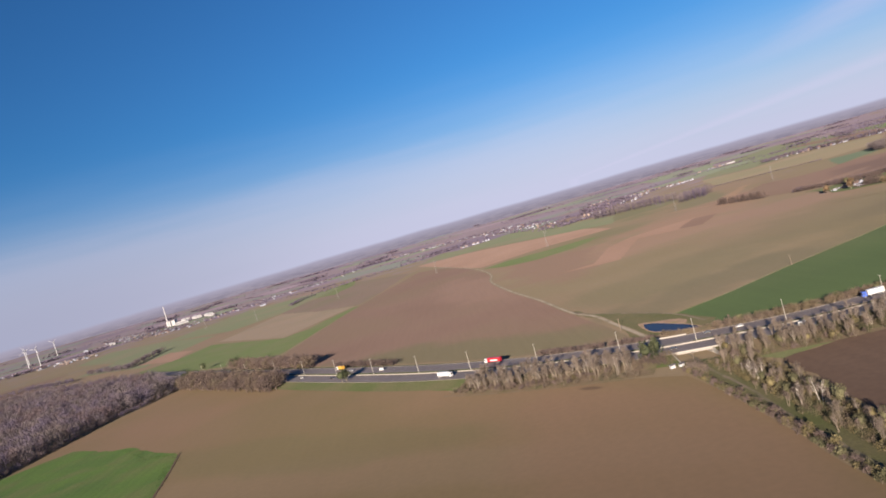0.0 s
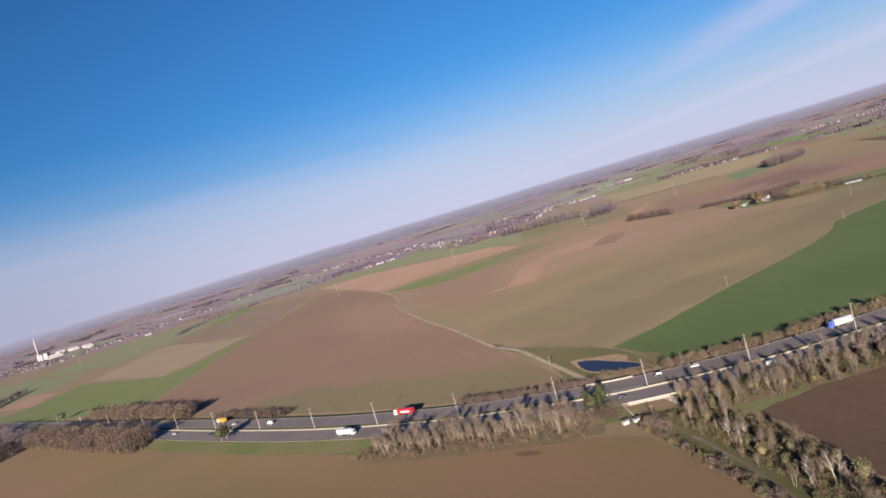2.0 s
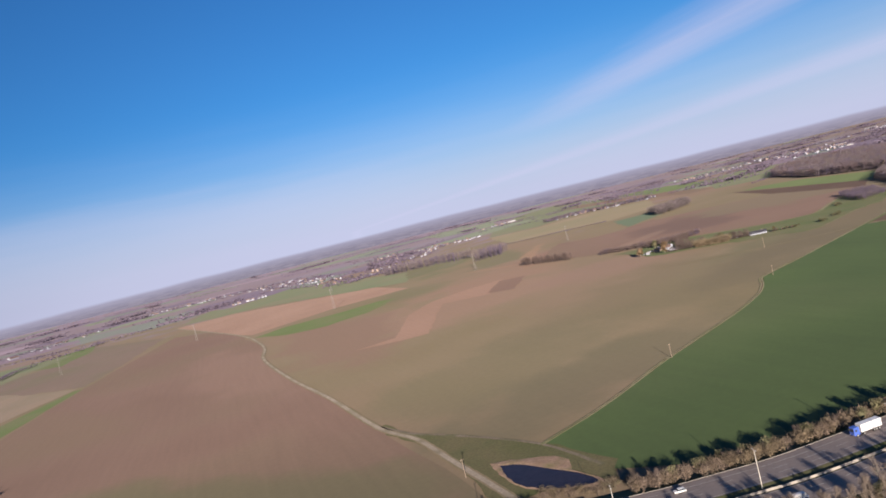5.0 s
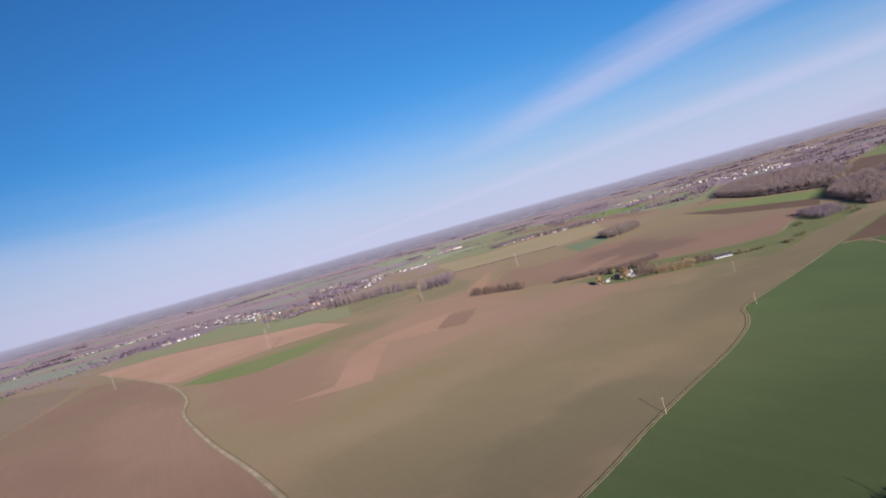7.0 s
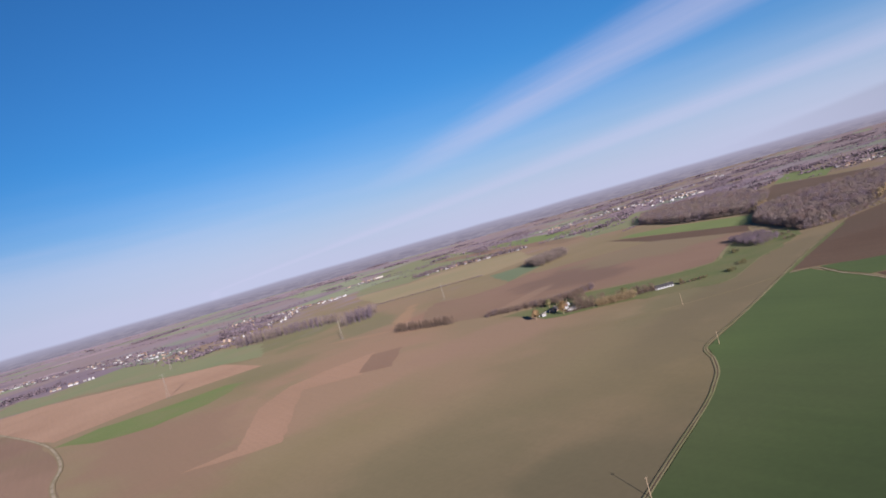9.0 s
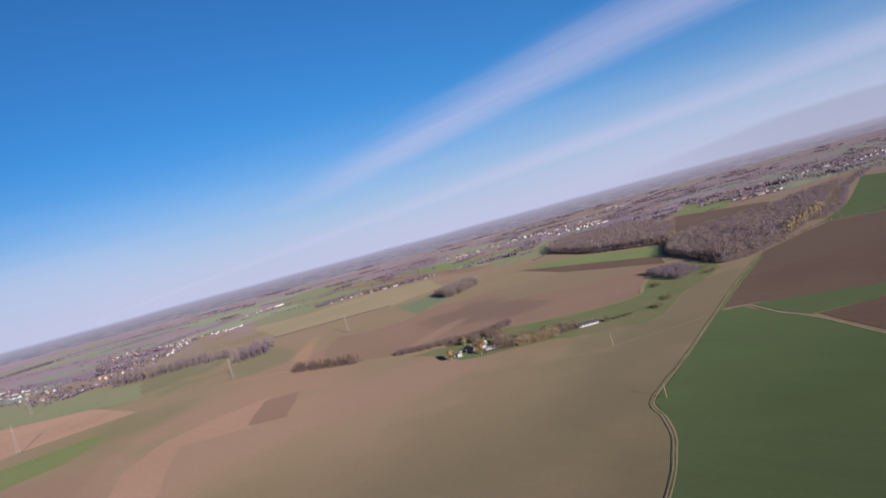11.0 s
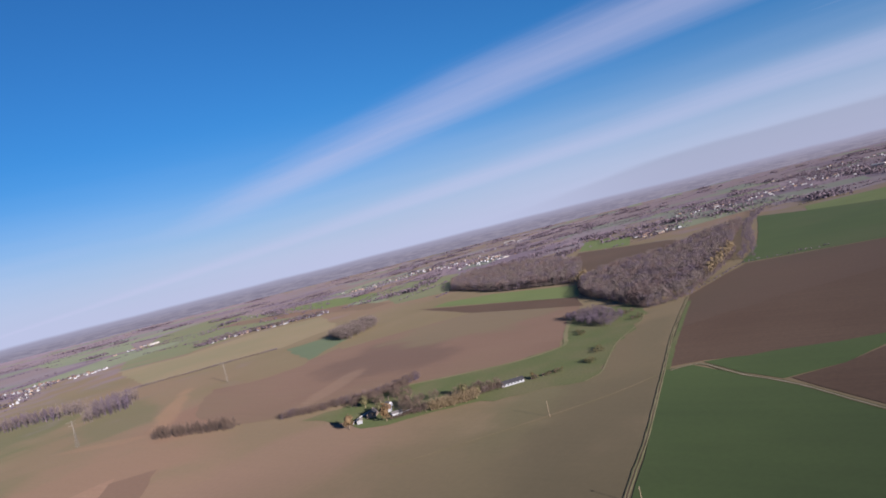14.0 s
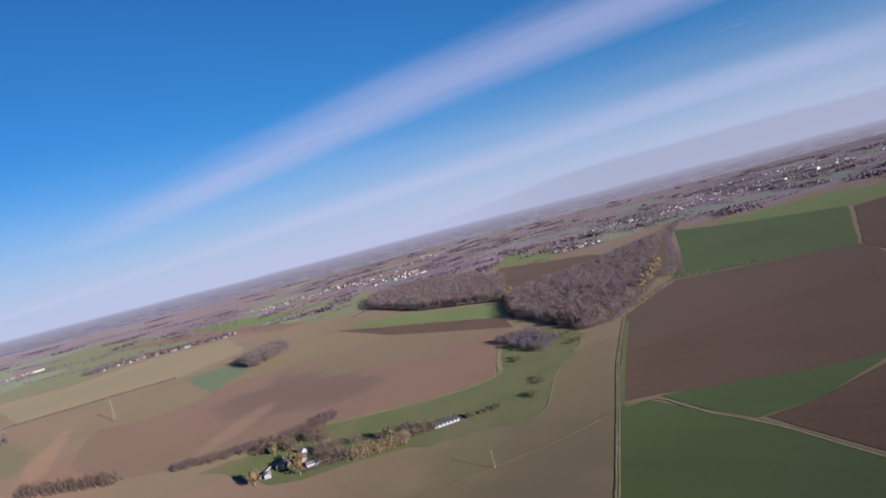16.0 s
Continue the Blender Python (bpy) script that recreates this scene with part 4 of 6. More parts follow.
# ---------- trees ----------
def twig_cloud(rng, n, centre, radii, length, width, up=0.3):
    """Thin triangles strewn in an egg-shaped crown, pointing outwards and up."""
    heap = Heap()
    c = Vector(centre)
    for _ in range(n):
        d = Vector((rng.gauss(0, 1), rng.gauss(0, 1), rng.gauss(0, 1))).normalized()
        r = rng.random() ** 0.4
        p = c + Vector((d.x * radii[0], d.y * radii[1], d.z * radii[2])) * r
        way = (d + Vector((0, 0, up)) + Vector((rng.uniform(-0.6, 0.6), rng.uniform(-0.6, 0.6), rng.uniform(-0.5, 0.5)))).normalized()
        side = way.cross(Vector((rng.uniform(-1, 1), rng.uniform(-1, 1), rng.uniform(-1, 1)))).normalized()
        l, w = length * rng.uniform(0.6, 1.3), width * rng.uniform(0.6, 1.3)
        heap.add([tuple(p - side * w / 2), tuple(p + side * w / 2), tuple(p + way * l)], [(0, 1, 2)])
    return heap


def leaf_cloud(rng, n, centre, radii, size, lumps=7, hang=0.0):
    """Small leaf clumps gathered in several uneven lumps."""
    heap = Heap()
    c = Vector(centre)
    blobs = []
    for _ in range(lumps):
        d = Vector((rng.uniform(-1, 1), rng.uniform(-1, 1), rng.uniform(-0.9, 1))) * 0.62
        blobs.append((c + Vector((d.x * radii[0], d.y * radii[1], d.z * radii[2])), rng.uniform(0.42, 0.68)))
    for _ in range(n):
        b, s = rng.choice(blobs)
        d = Vector((rng.gauss(0, 1), rng.gauss(0, 1), rng.gauss(0, 1))).normalized() * rng.random() ** 0.35
        p = b + Vector((d.x * radii[0], d.y * radii[1], d.z * radii[2])) * s
        u = Vector((rng.uniform(-1, 1), rng.uniform(-1, 1), rng.uniform(-0.6, 0.6))).normalized()
        v = u.cross(Vector((rng.uniform(-1, 1), rng.uniform(-1, 1), rng.uniform(-1, 1)))).normalized()
        k = size * rng.uniform(0.6, 1.4)
        heap.add([tuple(p - u * k / 2), tuple(p + v * k * 0.45), tuple(p + u * k / 2), tuple(p - v * k * 0.45)], [(0, 1, 2), (0, 2, 3)])
    return heap


def tree_thing(name, label, h, kind, seed, twig_mat, bark=None, group=""):
    """A tree as an Empty at its foot with trunk, limbs and crown. kind: bare, leafy, conifer, poplar, bush."""
    rng = random.Random(seed)
    bark = bark or BARK
    root = tagged(new(name), label, "bush" if kind == "bush" else "tree", group)
    trunk, crown = Heap(), Heap()
    lean = Vector((rng.uniform(-0.05, 0.05), rng.uniform(-0.05, 0.05), 1))
    if kind == "bare":
        r0 = 0.008 * h + 0.03
        for k in range(rng.choice((2, 2, 3))):
            foot = Vector((rng.uniform(-0.08, 0.08) * h, rng.uniform(-0.08, 0.08) * h, -0.2))
            tip = foot * 1.6 + Vector((rng.uniform(-0.12, 0.12) * h, rng.uniform(-0.12, 0.12) * h, h * rng.uniform(0.75, 1.0)))
            mid = foot.lerp(tip, 0.5) + Vector((rng.uniform(-0.03, 0.03) * h, rng.uniform(-0.03, 0.03) * h, 0))
            trunk.add(*tube([foot, mid, tip], [r0, r0 * 0.75, 0.03], 5))
            for _ in range(13):
                b = foot.lerp(tip, rng.uniform(0.35, 0.92))
                a = rng.uniform(0, 2 * math.pi)
                l = (h - b.z) * rng.uniform(0.3, 0.55) + 0.06 * h
                e = b + Vector((math.cos(a) * l * 0.5, math.sin(a) * l * 0.5, l * 0.8))
                trunk.add(*tube([b, e], [r0 * 0.4, 0.015], 3))
                for _ in range(22):
                    crown.add(*twig_shift(rng, b.lerp(e, rng.uniform(0.25, 1.05)), h))
    elif kind == "leafy":
        r0 = 0.02 * h + 0.05
        trunk.add(*tube([(0, 0, -0.2), lean * h * 0.3, lean * h * 0.75], [r0, r0 * 0.7, 0.06], 5))
        for _ in range(6):
            a, z = rng.uniform(0, 2 * math.pi), h * rng.uniform(0.25, 0.5)
            trunk.add(*tube([lean * z, lean * z + Vector((math.cos(a) * h * 0.2, math.sin(a) * h * 0.2, h * 0.22))], [r0 * 0.4, 0.03], 3))
        crown.add(*lump(rng, (0, 0, h * 0.56), (h * 0.31, h * 0.31, h * 0.34)))
        c = leaf_cloud(rng, 420, (0, 0, h * 0.6), (h * 0.43, h * 0.43, h * 0.42), 0.085 * h, 9)
        crown.add(c.v, c.t)
    elif kind == "poplar":
        r0 = 0.013 * h + 0.05
        trunk.add(*tube([(0, 0, -0.2), lean * h * 0.5, lean * h * 0.93], [r0, r0 * 0.6, 0.04], 5))
        c = leaf_cloud(rng, 360, (0, 0, h * 0.56), (h * 0.13, h * 0.13, h * 0.45), 0.06 * h, 10)
        crown.add(c.v, c.t)
        c = twig_cloud(rng, 120, (0, 0, h * 0.6), (h * 0.12, h * 0.12, h * 0.38), 0.1 * h, 0.012 * h, 1.4)
        crown.add(c.v, c.t)
    elif kind == "conifer":
        r0 = 0.018 * h + 0.05
        trunk.add(*tube([(0, 0, -0.2), lean * h * 0.95], [r0, 0.04], 5))
        for _ in range(520):
            t = rng.random() ** 0.7
            z, rad = h * (1 - t * 0.93), h * 0.30 * t ** 0.8
            a = rng.uniform(0, 2 * math.pi)
            p = lean * z + Vector((math.cos(a) * rad * rng.uniform(0.3, 1.05), math.sin(a) * rad * rng.uniform(0.3, 1.05), 0))
            w = Vector((math.cos(a), math.sin(a), -0.35)) * h * 0.09
            s = Vector((-math.sin(a), math.cos(a), rng.uniform(-0.3, 0.3))) * h * 0.035
            crown.add([tuple(p - s), tuple(p + s), tuple(p + w)], [(0, 1, 2)])
    else:
        for _ in range(5):
            a = rng.uniform(0, 2 * math.pi)
            trunk.add(*tube([(0, 0, -0.15), (math.cos(a) * h * 0.2, math.sin(a) * h * 0.2, h * 0.6)], [0.05, 0.02], 3))
        c = leaf_cloud(rng, 130, (0, 0, h * 0.5), (h * 0.55, h * 0.55, h * 0.45), 0.17 * h, 5)
        crown.add(c.v, c.t)
        c = twig_cloud(rng, 130, (0, 0, h * 0.45), (h * 0.5, h * 0.5, h * 0.45), 0.3 * h, 0.035 * h, 0.8)
        crown.add(c.v, c.t)
    part("trunk", trunk.mesh("trunk", bark), root)
    part("crown", crown.mesh("crown", twig_mat), root)
    return root


def twig_shift(rng, p, h):
    way = Vector((rng.uniform(-1, 1), rng.uniform(-1, 1), rng.uniform(0, 1.3))).normalized() * 0.11 * h * rng.uniform(0.6, 1.2)
    side = way.cross(Vector((rng.uniform(-1, 1), rng.uniform(-1, 1), 0.3))).normalized() * 0.0034 * h
    return [tuple(p - side), tuple(p + side), tuple(p + way)], [(0, 1, 2)]


USED = set()


def plant(proto, places, seed, lo=0.8, hi=1.2, z=0.3):
    """Copies of a tree at places, turned and scaled by chance. The prototype itself takes the first place."""
    rng = random.Random(seed)
    for x, y in places:
        s = rng.uniform(lo, hi)
        m = Matrix.LocRotScale((x, y, max(z, bank_height(x, y))), Euler((0, 0, rng.uniform(0, 6.28))), None)
        p = rng.choice(proto)
        if p not in USED:
            USED.add(p)
            p.matrix_basis = m
            p.scale = (s, s, s * rng.uniform(0.9, 1.1))
            continue
        made = copy_thing(p, m)
        made.scale = (s, s, s * rng.uniform(0.9, 1.1))


G_ROADSIDE = "bare trees along the motorway"
bare = [tree_thing("bare_tree", "leafless tree with grey-brown twigs beside the motorway", 11, "bare", 20 + i, TWIGS, BARK_PALE if i == 0 else BARK, G_ROADSIDE) for i in range(4)]
red = [tree_thing("bare_tree", "leafless grey-brown tree in a hedgerow", 9, "bare", 40 + i, TWIGS_RED, None, "hedgerow trees") for i in range(3)]
olive = [tree_thing("broadleaf_tree", "olive-green tree with thinning autumn leaves", 9, "leafy", 50 + i, OLIVE_LEAF, None, "autumn trees") for i in range(2)]
gold = [tree_thing("broadleaf_tree", "small tree with golden autumn leaves", 7, "leafy", 60 + i, GOLD, None, "autumn trees") for i in range(2)]
rust = [tree_thing("broadleaf_tree", "round tree with rusty orange leaves", 9, "leafy", 70 + i, RUST, None, "autumn trees") for i in range(2)]
bush_red = [tree_thing("bush", "low bare brown bush", 3.0, "bush", 80 + i, TWIGS_RED, None, "hedge bushes") for i in range(3)]
bush_gold = [tree_thing("bush", "low bush with yellow autumn leaves", 3.4, "bush", 90 + i, GOLD, None, "hedge bushes") for i in range(2)]
bush_olive = [tree_thing("bush", "low olive-green bush in a hedge", 3.2, "bush", 95 + i, OLIVE_LEAF, None, "hedge bushes") for i in range(2)]
evergreen = [tree_thing("evergreen_tree", "round dark evergreen tree beside the motorway", 10, "leafy", 110 + i, NEEDLE, None, "evergreens") for i in range(2)]
conifer = [tree_thing("conifer", "dark green conifer beside the motorway", 12, "conifer", 100 + i, NEEDLE, None, "conifers") for i in range(2)]


def near_index(x):
    return min(range(len(AXIS)), key=lambda i: abs(AXIS[i].x - x))


def road_belt(x0, x1, d0, d1, step, seed):
    """Places along the road between two distances from its middle line."""
    rng = random.Random(seed)
    out = []
    i, end = near_index(x0), near_index(x1)
    s = 0.0
    while i < end:
        out.append(off(i, rng.uniform(d0, d1)))
        s += step
        while s >= 6.0:
            s -= 6.0
            i += 1
    return [(x + rng.uniform(-2, 2), y + rng.uniform(-2, 2)) for x, y in out]


# south side, west of the bridge: a tall bare belt with brushwood before it
plant(bare, road_belt(14, 103, -33, -19, 0.9, 1), 1, 0.75, 1.2)
plant(bush_red, road_belt(10, 92, -38, -28, 2.2, 2), 2, 0.6, 1.2)
plant(bush_gold, road_belt(30, 92, -36, -28, 12, 3), 3, 0.6, 1.0)
plant(conifer, [(98, 379), (-362, 858), (-354, 848)], 4, 0.75, 1.25)
plant(evergreen, [(94, 381), (100, 382), (-112, 566), (-109, 569), (-372, 955)], 44, 1.0, 1.25)
plant(evergreen, [(-352, 848), (-347, 842), (-290, 850)], 45, 1.5, 1.8)
# south side, east of the bridge
plant(bare, road_belt(137, 240, -38, -19, 0.9, 5), 5, 0.65, 1.05)
plant(olive + gold, road_belt(139, 240, -40, -20, 13, 6), 6, 0.6, 0.85)
plant(bush_red + bush_olive, road_belt(137, 240, -41, -20, 2.2, 7), 7, 0.7, 1.3)
# along the lane
plant(bare + red, sown([(116, 352), (135, 352), (137, 300), (132, 235), (126, 160), (116, 160), (116, 300)], 7.4, 8), 8, 0.5, 1.0)
plant(olive + gold, sown([(119, 345), (136, 340), (134, 250), (126, 160), (119, 180)], 10, 9), 9, 0.5, 0.85)
plant(bush_gold + bush_olive, sown([(116, 345), (134, 340), (134, 250), (126, 150), (116, 150)], 9, 10), 10, 0.7, 1.3)
plant(bush_red + bush_olive + bush_gold, strip_places([(105, 350), (106.5, 312), (108, 270), (107, 150)], 2.0, 2.3, 11), 11, 0.6, 1.25)
birch = [tree_thing("birch_tree", "bare white-barked birch in the thicket", 11, "bare", 120 + i, TWIGS, BARK_WHITE, "birches") for i in range(2)]
plant(birch, [(122, 313), (121, 305), (124, 307), (121, 268), (126, 262)], 13, 0.85, 1.05)
# north side
plant(gold + red, road_belt(40, 104, 23, 30, 16, 14), 14, 0.45, 0.65)
plant(red, road_belt(140, 300, 23, 31, 9, 15), 15, 0.45, 0.8)
plant(olive, road_belt(150, 260, 24, 31, 12, 17), 17, 0.55, 0.75)
# further west on both sides
plant(gold, road_belt(-212, -196, 24, 28, 6, 20), 20, 0.8, 1.0)
plant(olive, [(-275, 850), (-232, 800), (-303, 888)], 21, 0.9, 1.2)

for x0, x1 in ((9, 106), (136, 260)):
    litter = swept("brush_litter", [(-40, 0.22), (-29, 0.3), (-24, 1.32), (-17.6, ROAD_Z - 0.02)], DRY_BRUSH, near_index(x0), near_index(x1))
    tagged(new("brush_litter", litter), "dry grass and leaf litter under the roadside trees", "litter", kind="structure")

edge = swept("field_edge", [(-42.6, 0.245), (-41.4, 0.25)], GRAVEL, near_index(2), near_index(100))
tagged(new("field_edge", edge), "worn pale strip along the field edge", "track", kind="structure")

# ---------- farm ----------
plant(gold, strip_places([(571, 873), (583, 861), (598, 851)], 2, 5.0, 32), 32, 0.85, 1.0)
plant(rust, [(529, 929), (547, 903)], 33, 1.3, 1.5)
plant(olive, [(585, 972), (580, 966), (599, 858), (603, 851), (566, 932), (604, 867)], 34, 0.8, 1.05)
plant(red, [(560, 895), (564, 889), (569, 884), (566, 876), (574, 890), (588, 952), (592, 947), (609, 953), (602, 944), (599, 926), (606, 936), (615, 958), (619, 861), (618, 847), (610, 868), (613, 853), (622, 842), (575, 945), (563, 920), (549, 920)], 35, 0.65, 0.95)
plant(gold, [(644, 824)], 36, 0.7, 0.8)
plant(bush_olive + bush_red, strip_places([(640, 822), (668, 808)], 1.5, 3, 37), 37, 0.6, 0.9)
MEADOW_BUSHES = [(800, 868), (803, 871), (682, 792), (686, 789), (679, 788), (684, 795), (688, 793), (718, 803), (723, 805), (728, 806), (655, 808), (659, 806), (650, 812), (645, 823), (642, 821), (789, 861), (793, 858), (797, 863), (786, 857), (840, 819), (836, 823), (845, 817), (850, 822), (712, 800), (716, 797), (868, 846), (874, 850), (880, 845)]

# ---------- woods and far trees: too many to count ----------
def dome_twigs(r, n, centre, wide, tall):
    """Twigs all through a rounded, uneven crown, denser outside, that bristle outwards and up."""
    heap = Heap()
    c = Vector(centre)
    knobs = [Vector((r.gauss(0, 1), r.gauss(0, 1), abs(r.gauss(0, 1)))).normalized() for _ in range(6)]
    for _ in range(n):
        d = Vector((r.gauss(0, 1), r.gauss(0, 1), r.gauss(0.3, 1))).normalized()
        swell = 0.74 + 0.36 * max(max(0.0, d.dot(k)) ** 6 for k in knobs)
        p = c + Vector((d.x * wide, d.y * wide, d.z * tall)) * swell * r.uniform(0.1, 1.02) ** 0.45
        loose = Vector((r.uniform(-1, 1), r.uniform(-1, 1), r.uniform(-1, 1)))
        way = (d * 0.7 + loose + Vector((0, 0, 0.5))).normalized() * r.uniform(0.08, 0.17)
        side = way.cross(Vector((r.uniform(-1, 1), r.uniform(-1, 1), r.uniform(-1, 1)))).normalized() * r.uniform(0.008, 0.017)
        heap.add([tuple(p - side), tuple(p + side), tuple(p + way)], [(0, 1, 2)])
    return heap.v, heap.t


def stock(rng, kind, n=70):
    """One woodland tree one metre high, as arrays."""
    heap = Heap()
    r = random.Random(rng)
    if kind != "far":
        heap.add(*tube([(0, 0, 0), (0, 0, 0.45), (r.uniform(-0.03, 0.03), r.uniform(-0.03, 0.03), 0.85)], [0.022, 0.016, 0.004], 3))
    if kind == "wood":
        wide, tall = r.uniform(0.34, 0.44), r.uniform(0.42, 0.50)
        heap.add(*dome_twigs(r, n * 3, (0, 0, 0.50), wide, tall))
    elif kind == "gold":
        c = leaf_cloud(r, n, (0, 0, 0.55), (0.2, 0.2, 0.44), 0.11, 7)
        heap.add(c.v, c.t)
    elif kind == "poplar":
        c = twig_cloud(r, n, (0, 0, 0.58), (0.12, 0.12, 0.42), 0.13, 0.022, 1.5)
        heap.add(c.v, c.t)
    elif kind == "brush":
        c = leaf_cloud(r, 18, (0, 0, 0.45), (0.45, 0.45, 0.42), 0.12, 5)
        heap.add(c.v, c.t)
        heap.add(*dome_twigs(r, n * 3 // 2, (0, 0, 0.44), 0.48, 0.46))
        c = twig_cloud(r, n // 3, (0, 0, 0.55), (0.36, 0.36, 0.40), 0.3, 0.02, 1.6)
        heap.add(c.v, c.t)
    else:
        c = leaf_cloud(r, 9, (0, 0, 0.45), (0.6, 0.6, 0.42), 0.42, 4)
        heap.add(c.v, c.t)
    return np.array(heap.v, np.float32), np.array(heap.t, np.int32)


def grove(name, label, places, kind, mat, lo, hi, seed, category="trees"):
    """Many trees as one object. mat: one material, or several that change from tree to tree in loose drifts."""
    rng = np.random.default_rng(seed)
    mats = mat if isinstance(mat, list) else [mat]
    stocks = [stock(seed * 10 + i, kind) for i in range(5)]
    vs, ts, index, n = [], [], [], 0
    for x, y in places:
        v, t = stocks[rng.integers(5)]
        drift = 0.5 + 0.5 * noise.noise((x * 0.018, y * 0.018, seed))
        h, a = (lo + (hi - lo) * (0.35 * drift + 0.65 * rng.random())), rng.uniform(0, 6.28)
        w = h * rng.uniform(0.85, 1.2)
        c, s = math.cos(a) * w, math.sin(a) * w
        vs.append(np.stack([x + v[:, 0] * c - v[:, 1] * s, y + v[:, 0] * s + v[:, 1] * c, v[:, 2] * h + bank_height(x, y)], 1))
        ts.append(t + n)
        index.append(np.full(len(t), int(np.clip((drift - 0.5) * 1.6 + 0.5 + rng.normal(0, 0.28), 0, 0.999) * len(mats)), np.int32))
        n += len(v)
    return tagged(new(name, tri_mesh(name, np.concatenate(vs), np.concatenate(ts), mats, np.concatenate(index))), label, category, kind="stuff")


WOODLAND = [WOOD_OLIVE, WOOD_TWIGS, WOOD_TAN, WOOD_TWIGS, WOOD_RED]
WOOD_W = [(-357, 845), (-409, 718), (-432, 605), (-452, 500), (-600, 520), (-700, 800), (-960, 1300), (-916, 1326), (-797, 1269), (-640, 1147), (-487, 1019), (-374, 870)]
grove("woodland", "dense leafless grey-brown wood beside the field", sown(WOOD_W, 10.2, 1), "wood", WOODLAND, 12, 22, 1)
grove("tree_belt", "narrow belt of bare trees between far fields", strip_places([(-800, 1455), (-730, 1395), (-660, 1324), (-668, 1430), (-672, 1534)], 8, 3.5, 29), "wood", WOODLAND, 9, 14, 29)
grove("tree_belt", "bare belts of trees beyond the wood", strip_places([(-1060, 1500), (-970, 1505), (-890, 1440), (-804, 1388)], 14, 3.0, 46), "wood", WOOD_TWIGS, 8, 13, 46)
WOOD_A = [(1185, 1088), (1225, 1280), (1395, 1555), (1560, 1690), (1700, 1740), (1690, 1600), (1660, 1440), (1460, 1235)]
grove("woodland", "dense leafless brown wood behind a green strip", sown(WOOD_A, 10.2, 2), "wood", WOODLAND, 12, 22, 2)
WOOD_B = [(1030, 985), (1065, 1010), (1130, 1049), (1202, 1083), (1297, 1069), (1399, 1022), (1588, 1014), (1738, 990), (1640, 955), (1340, 885), (1291, 868), (1180, 840), (1058, 820), (980, 812),
          (917, 811), (892, 826), (930, 868), (985, 934)]
grove("woodland", "long leafless wood with mixed trees", sown(WOOD_B, 8.2, 3), "wood", WOODLAND, 9, 19, 3)
grove("woodland_edge", "yellow poplars along the edge of the wood", strip_places([(1040, 818), (1120, 828), (1300, 866)], 6, 8, 4), "gold", WOOD_GOLD, 12, 20, 4)
grove("woodland_edge", "yellow poplars at the corner of the wood", strip_places([(1170, 1075), (1230, 1100)], 5, 7, 14), "gold", WOOD_GOLD, 15, 20, 14)
grove("woodland", "thin belt of bare trees beyond the clearing", strip_places([(1150, 800), (1311, 842), (1500, 905), (1704, 960), (2006, 1019)], 10, 4.5, 15), "wood", WOOD_TWIGS, 6, 11, 15)
WOOD_EDGES = [("shrubby edge of the wood above the green strip", [(1183, 1084), (1205, 1185), (1225, 1282), (1310, 1420), (1396, 1558)], 47),
              ("shrubby edge of the wood beside the meadow", [(1200, 1086), (1130, 1052), (1065, 1013), (1028, 985), (985, 936), (930, 870), (890, 827), (916, 808)], 48),
              ("shrubby edge of the long wood beside the tilled field", [(916, 808), (980, 809), (1058, 816), (1180, 836), (1291, 864)], 49),
              ("shrubby edge of the wood beside the stubble", [(-355, 842), (-407, 716), (-430, 604), (-450, 502)], 50)]
for edge_label, edge_line, edge_seed in WOOD_EDGES:
    grove("brushwood", edge_label, strip_places(edge_line, 4.5, 1.7, edge_seed), "brush", [WOOD_TWIGS, WOOD_RED, WOOD_OLIVE], 3.5, 8.5, edge_seed)
grove("brushwood", "clump of bare bushes in the meadow", sown([(881, 934), (834, 882), (809, 838), (860, 843), (915, 905)], 5, 5), "wood", WOOD_TWIGS, 6, 10, 5)
grove("copse", "copse of olive-brown trees between fields", sown([(915, 1396), (930, 1388), (1030, 1428), (1082, 1508), (1050, 1520), (962, 1490)], 7.5, 6), "wood", [WOOD_OLIVE, WOOD_TAN, WOOD_OLIVE], 11, 21, 6)
grove("poplar_row", "tall rows of bare poplars beside the village", sown([(402, 1790), (505, 1715), (575, 1625), (604, 1668), (530, 1775), (428, 1862)], 8.5, 7), "poplar", [WOOD_TAN, WOOD_TWIGS], 17, 23, 7)
grove("poplar_row", "block of bare poplars beside the meadow", sown([(530, 1508), (593, 1506), (640, 1570), (650, 1620), (595, 1625)], 8, 8), "poplar", [WOOD_TAN, WOOD_TWIGS], 16, 23, 8)
grove("hedge", "low dark hedge along a field edge", strip_places([(660, 1730), (711, 1737), (766, 1701), (820, 1663), (877, 1624), (914, 1590)], 2.4, 1.1, 9), "brush", [WOOD_RED, HAZY_TREES], 2.2, 4.4, 9, "hedge")
grove("hedge", "dark hedge before the green wedge", strip_places([(-440, 1840), (-438, 1964), (-402, 2022)], 5, 2.5, 12), "wood", HAZY_TREES, 5, 9, 12, "hedge")
grove("hedge", "low brown hedge along the path", strip_places([(930, 802), (1120, 796), (1165, 700)], 2, 7, 10), "far", HAZY_TREES, 2.5, 4, 10, "hedge")


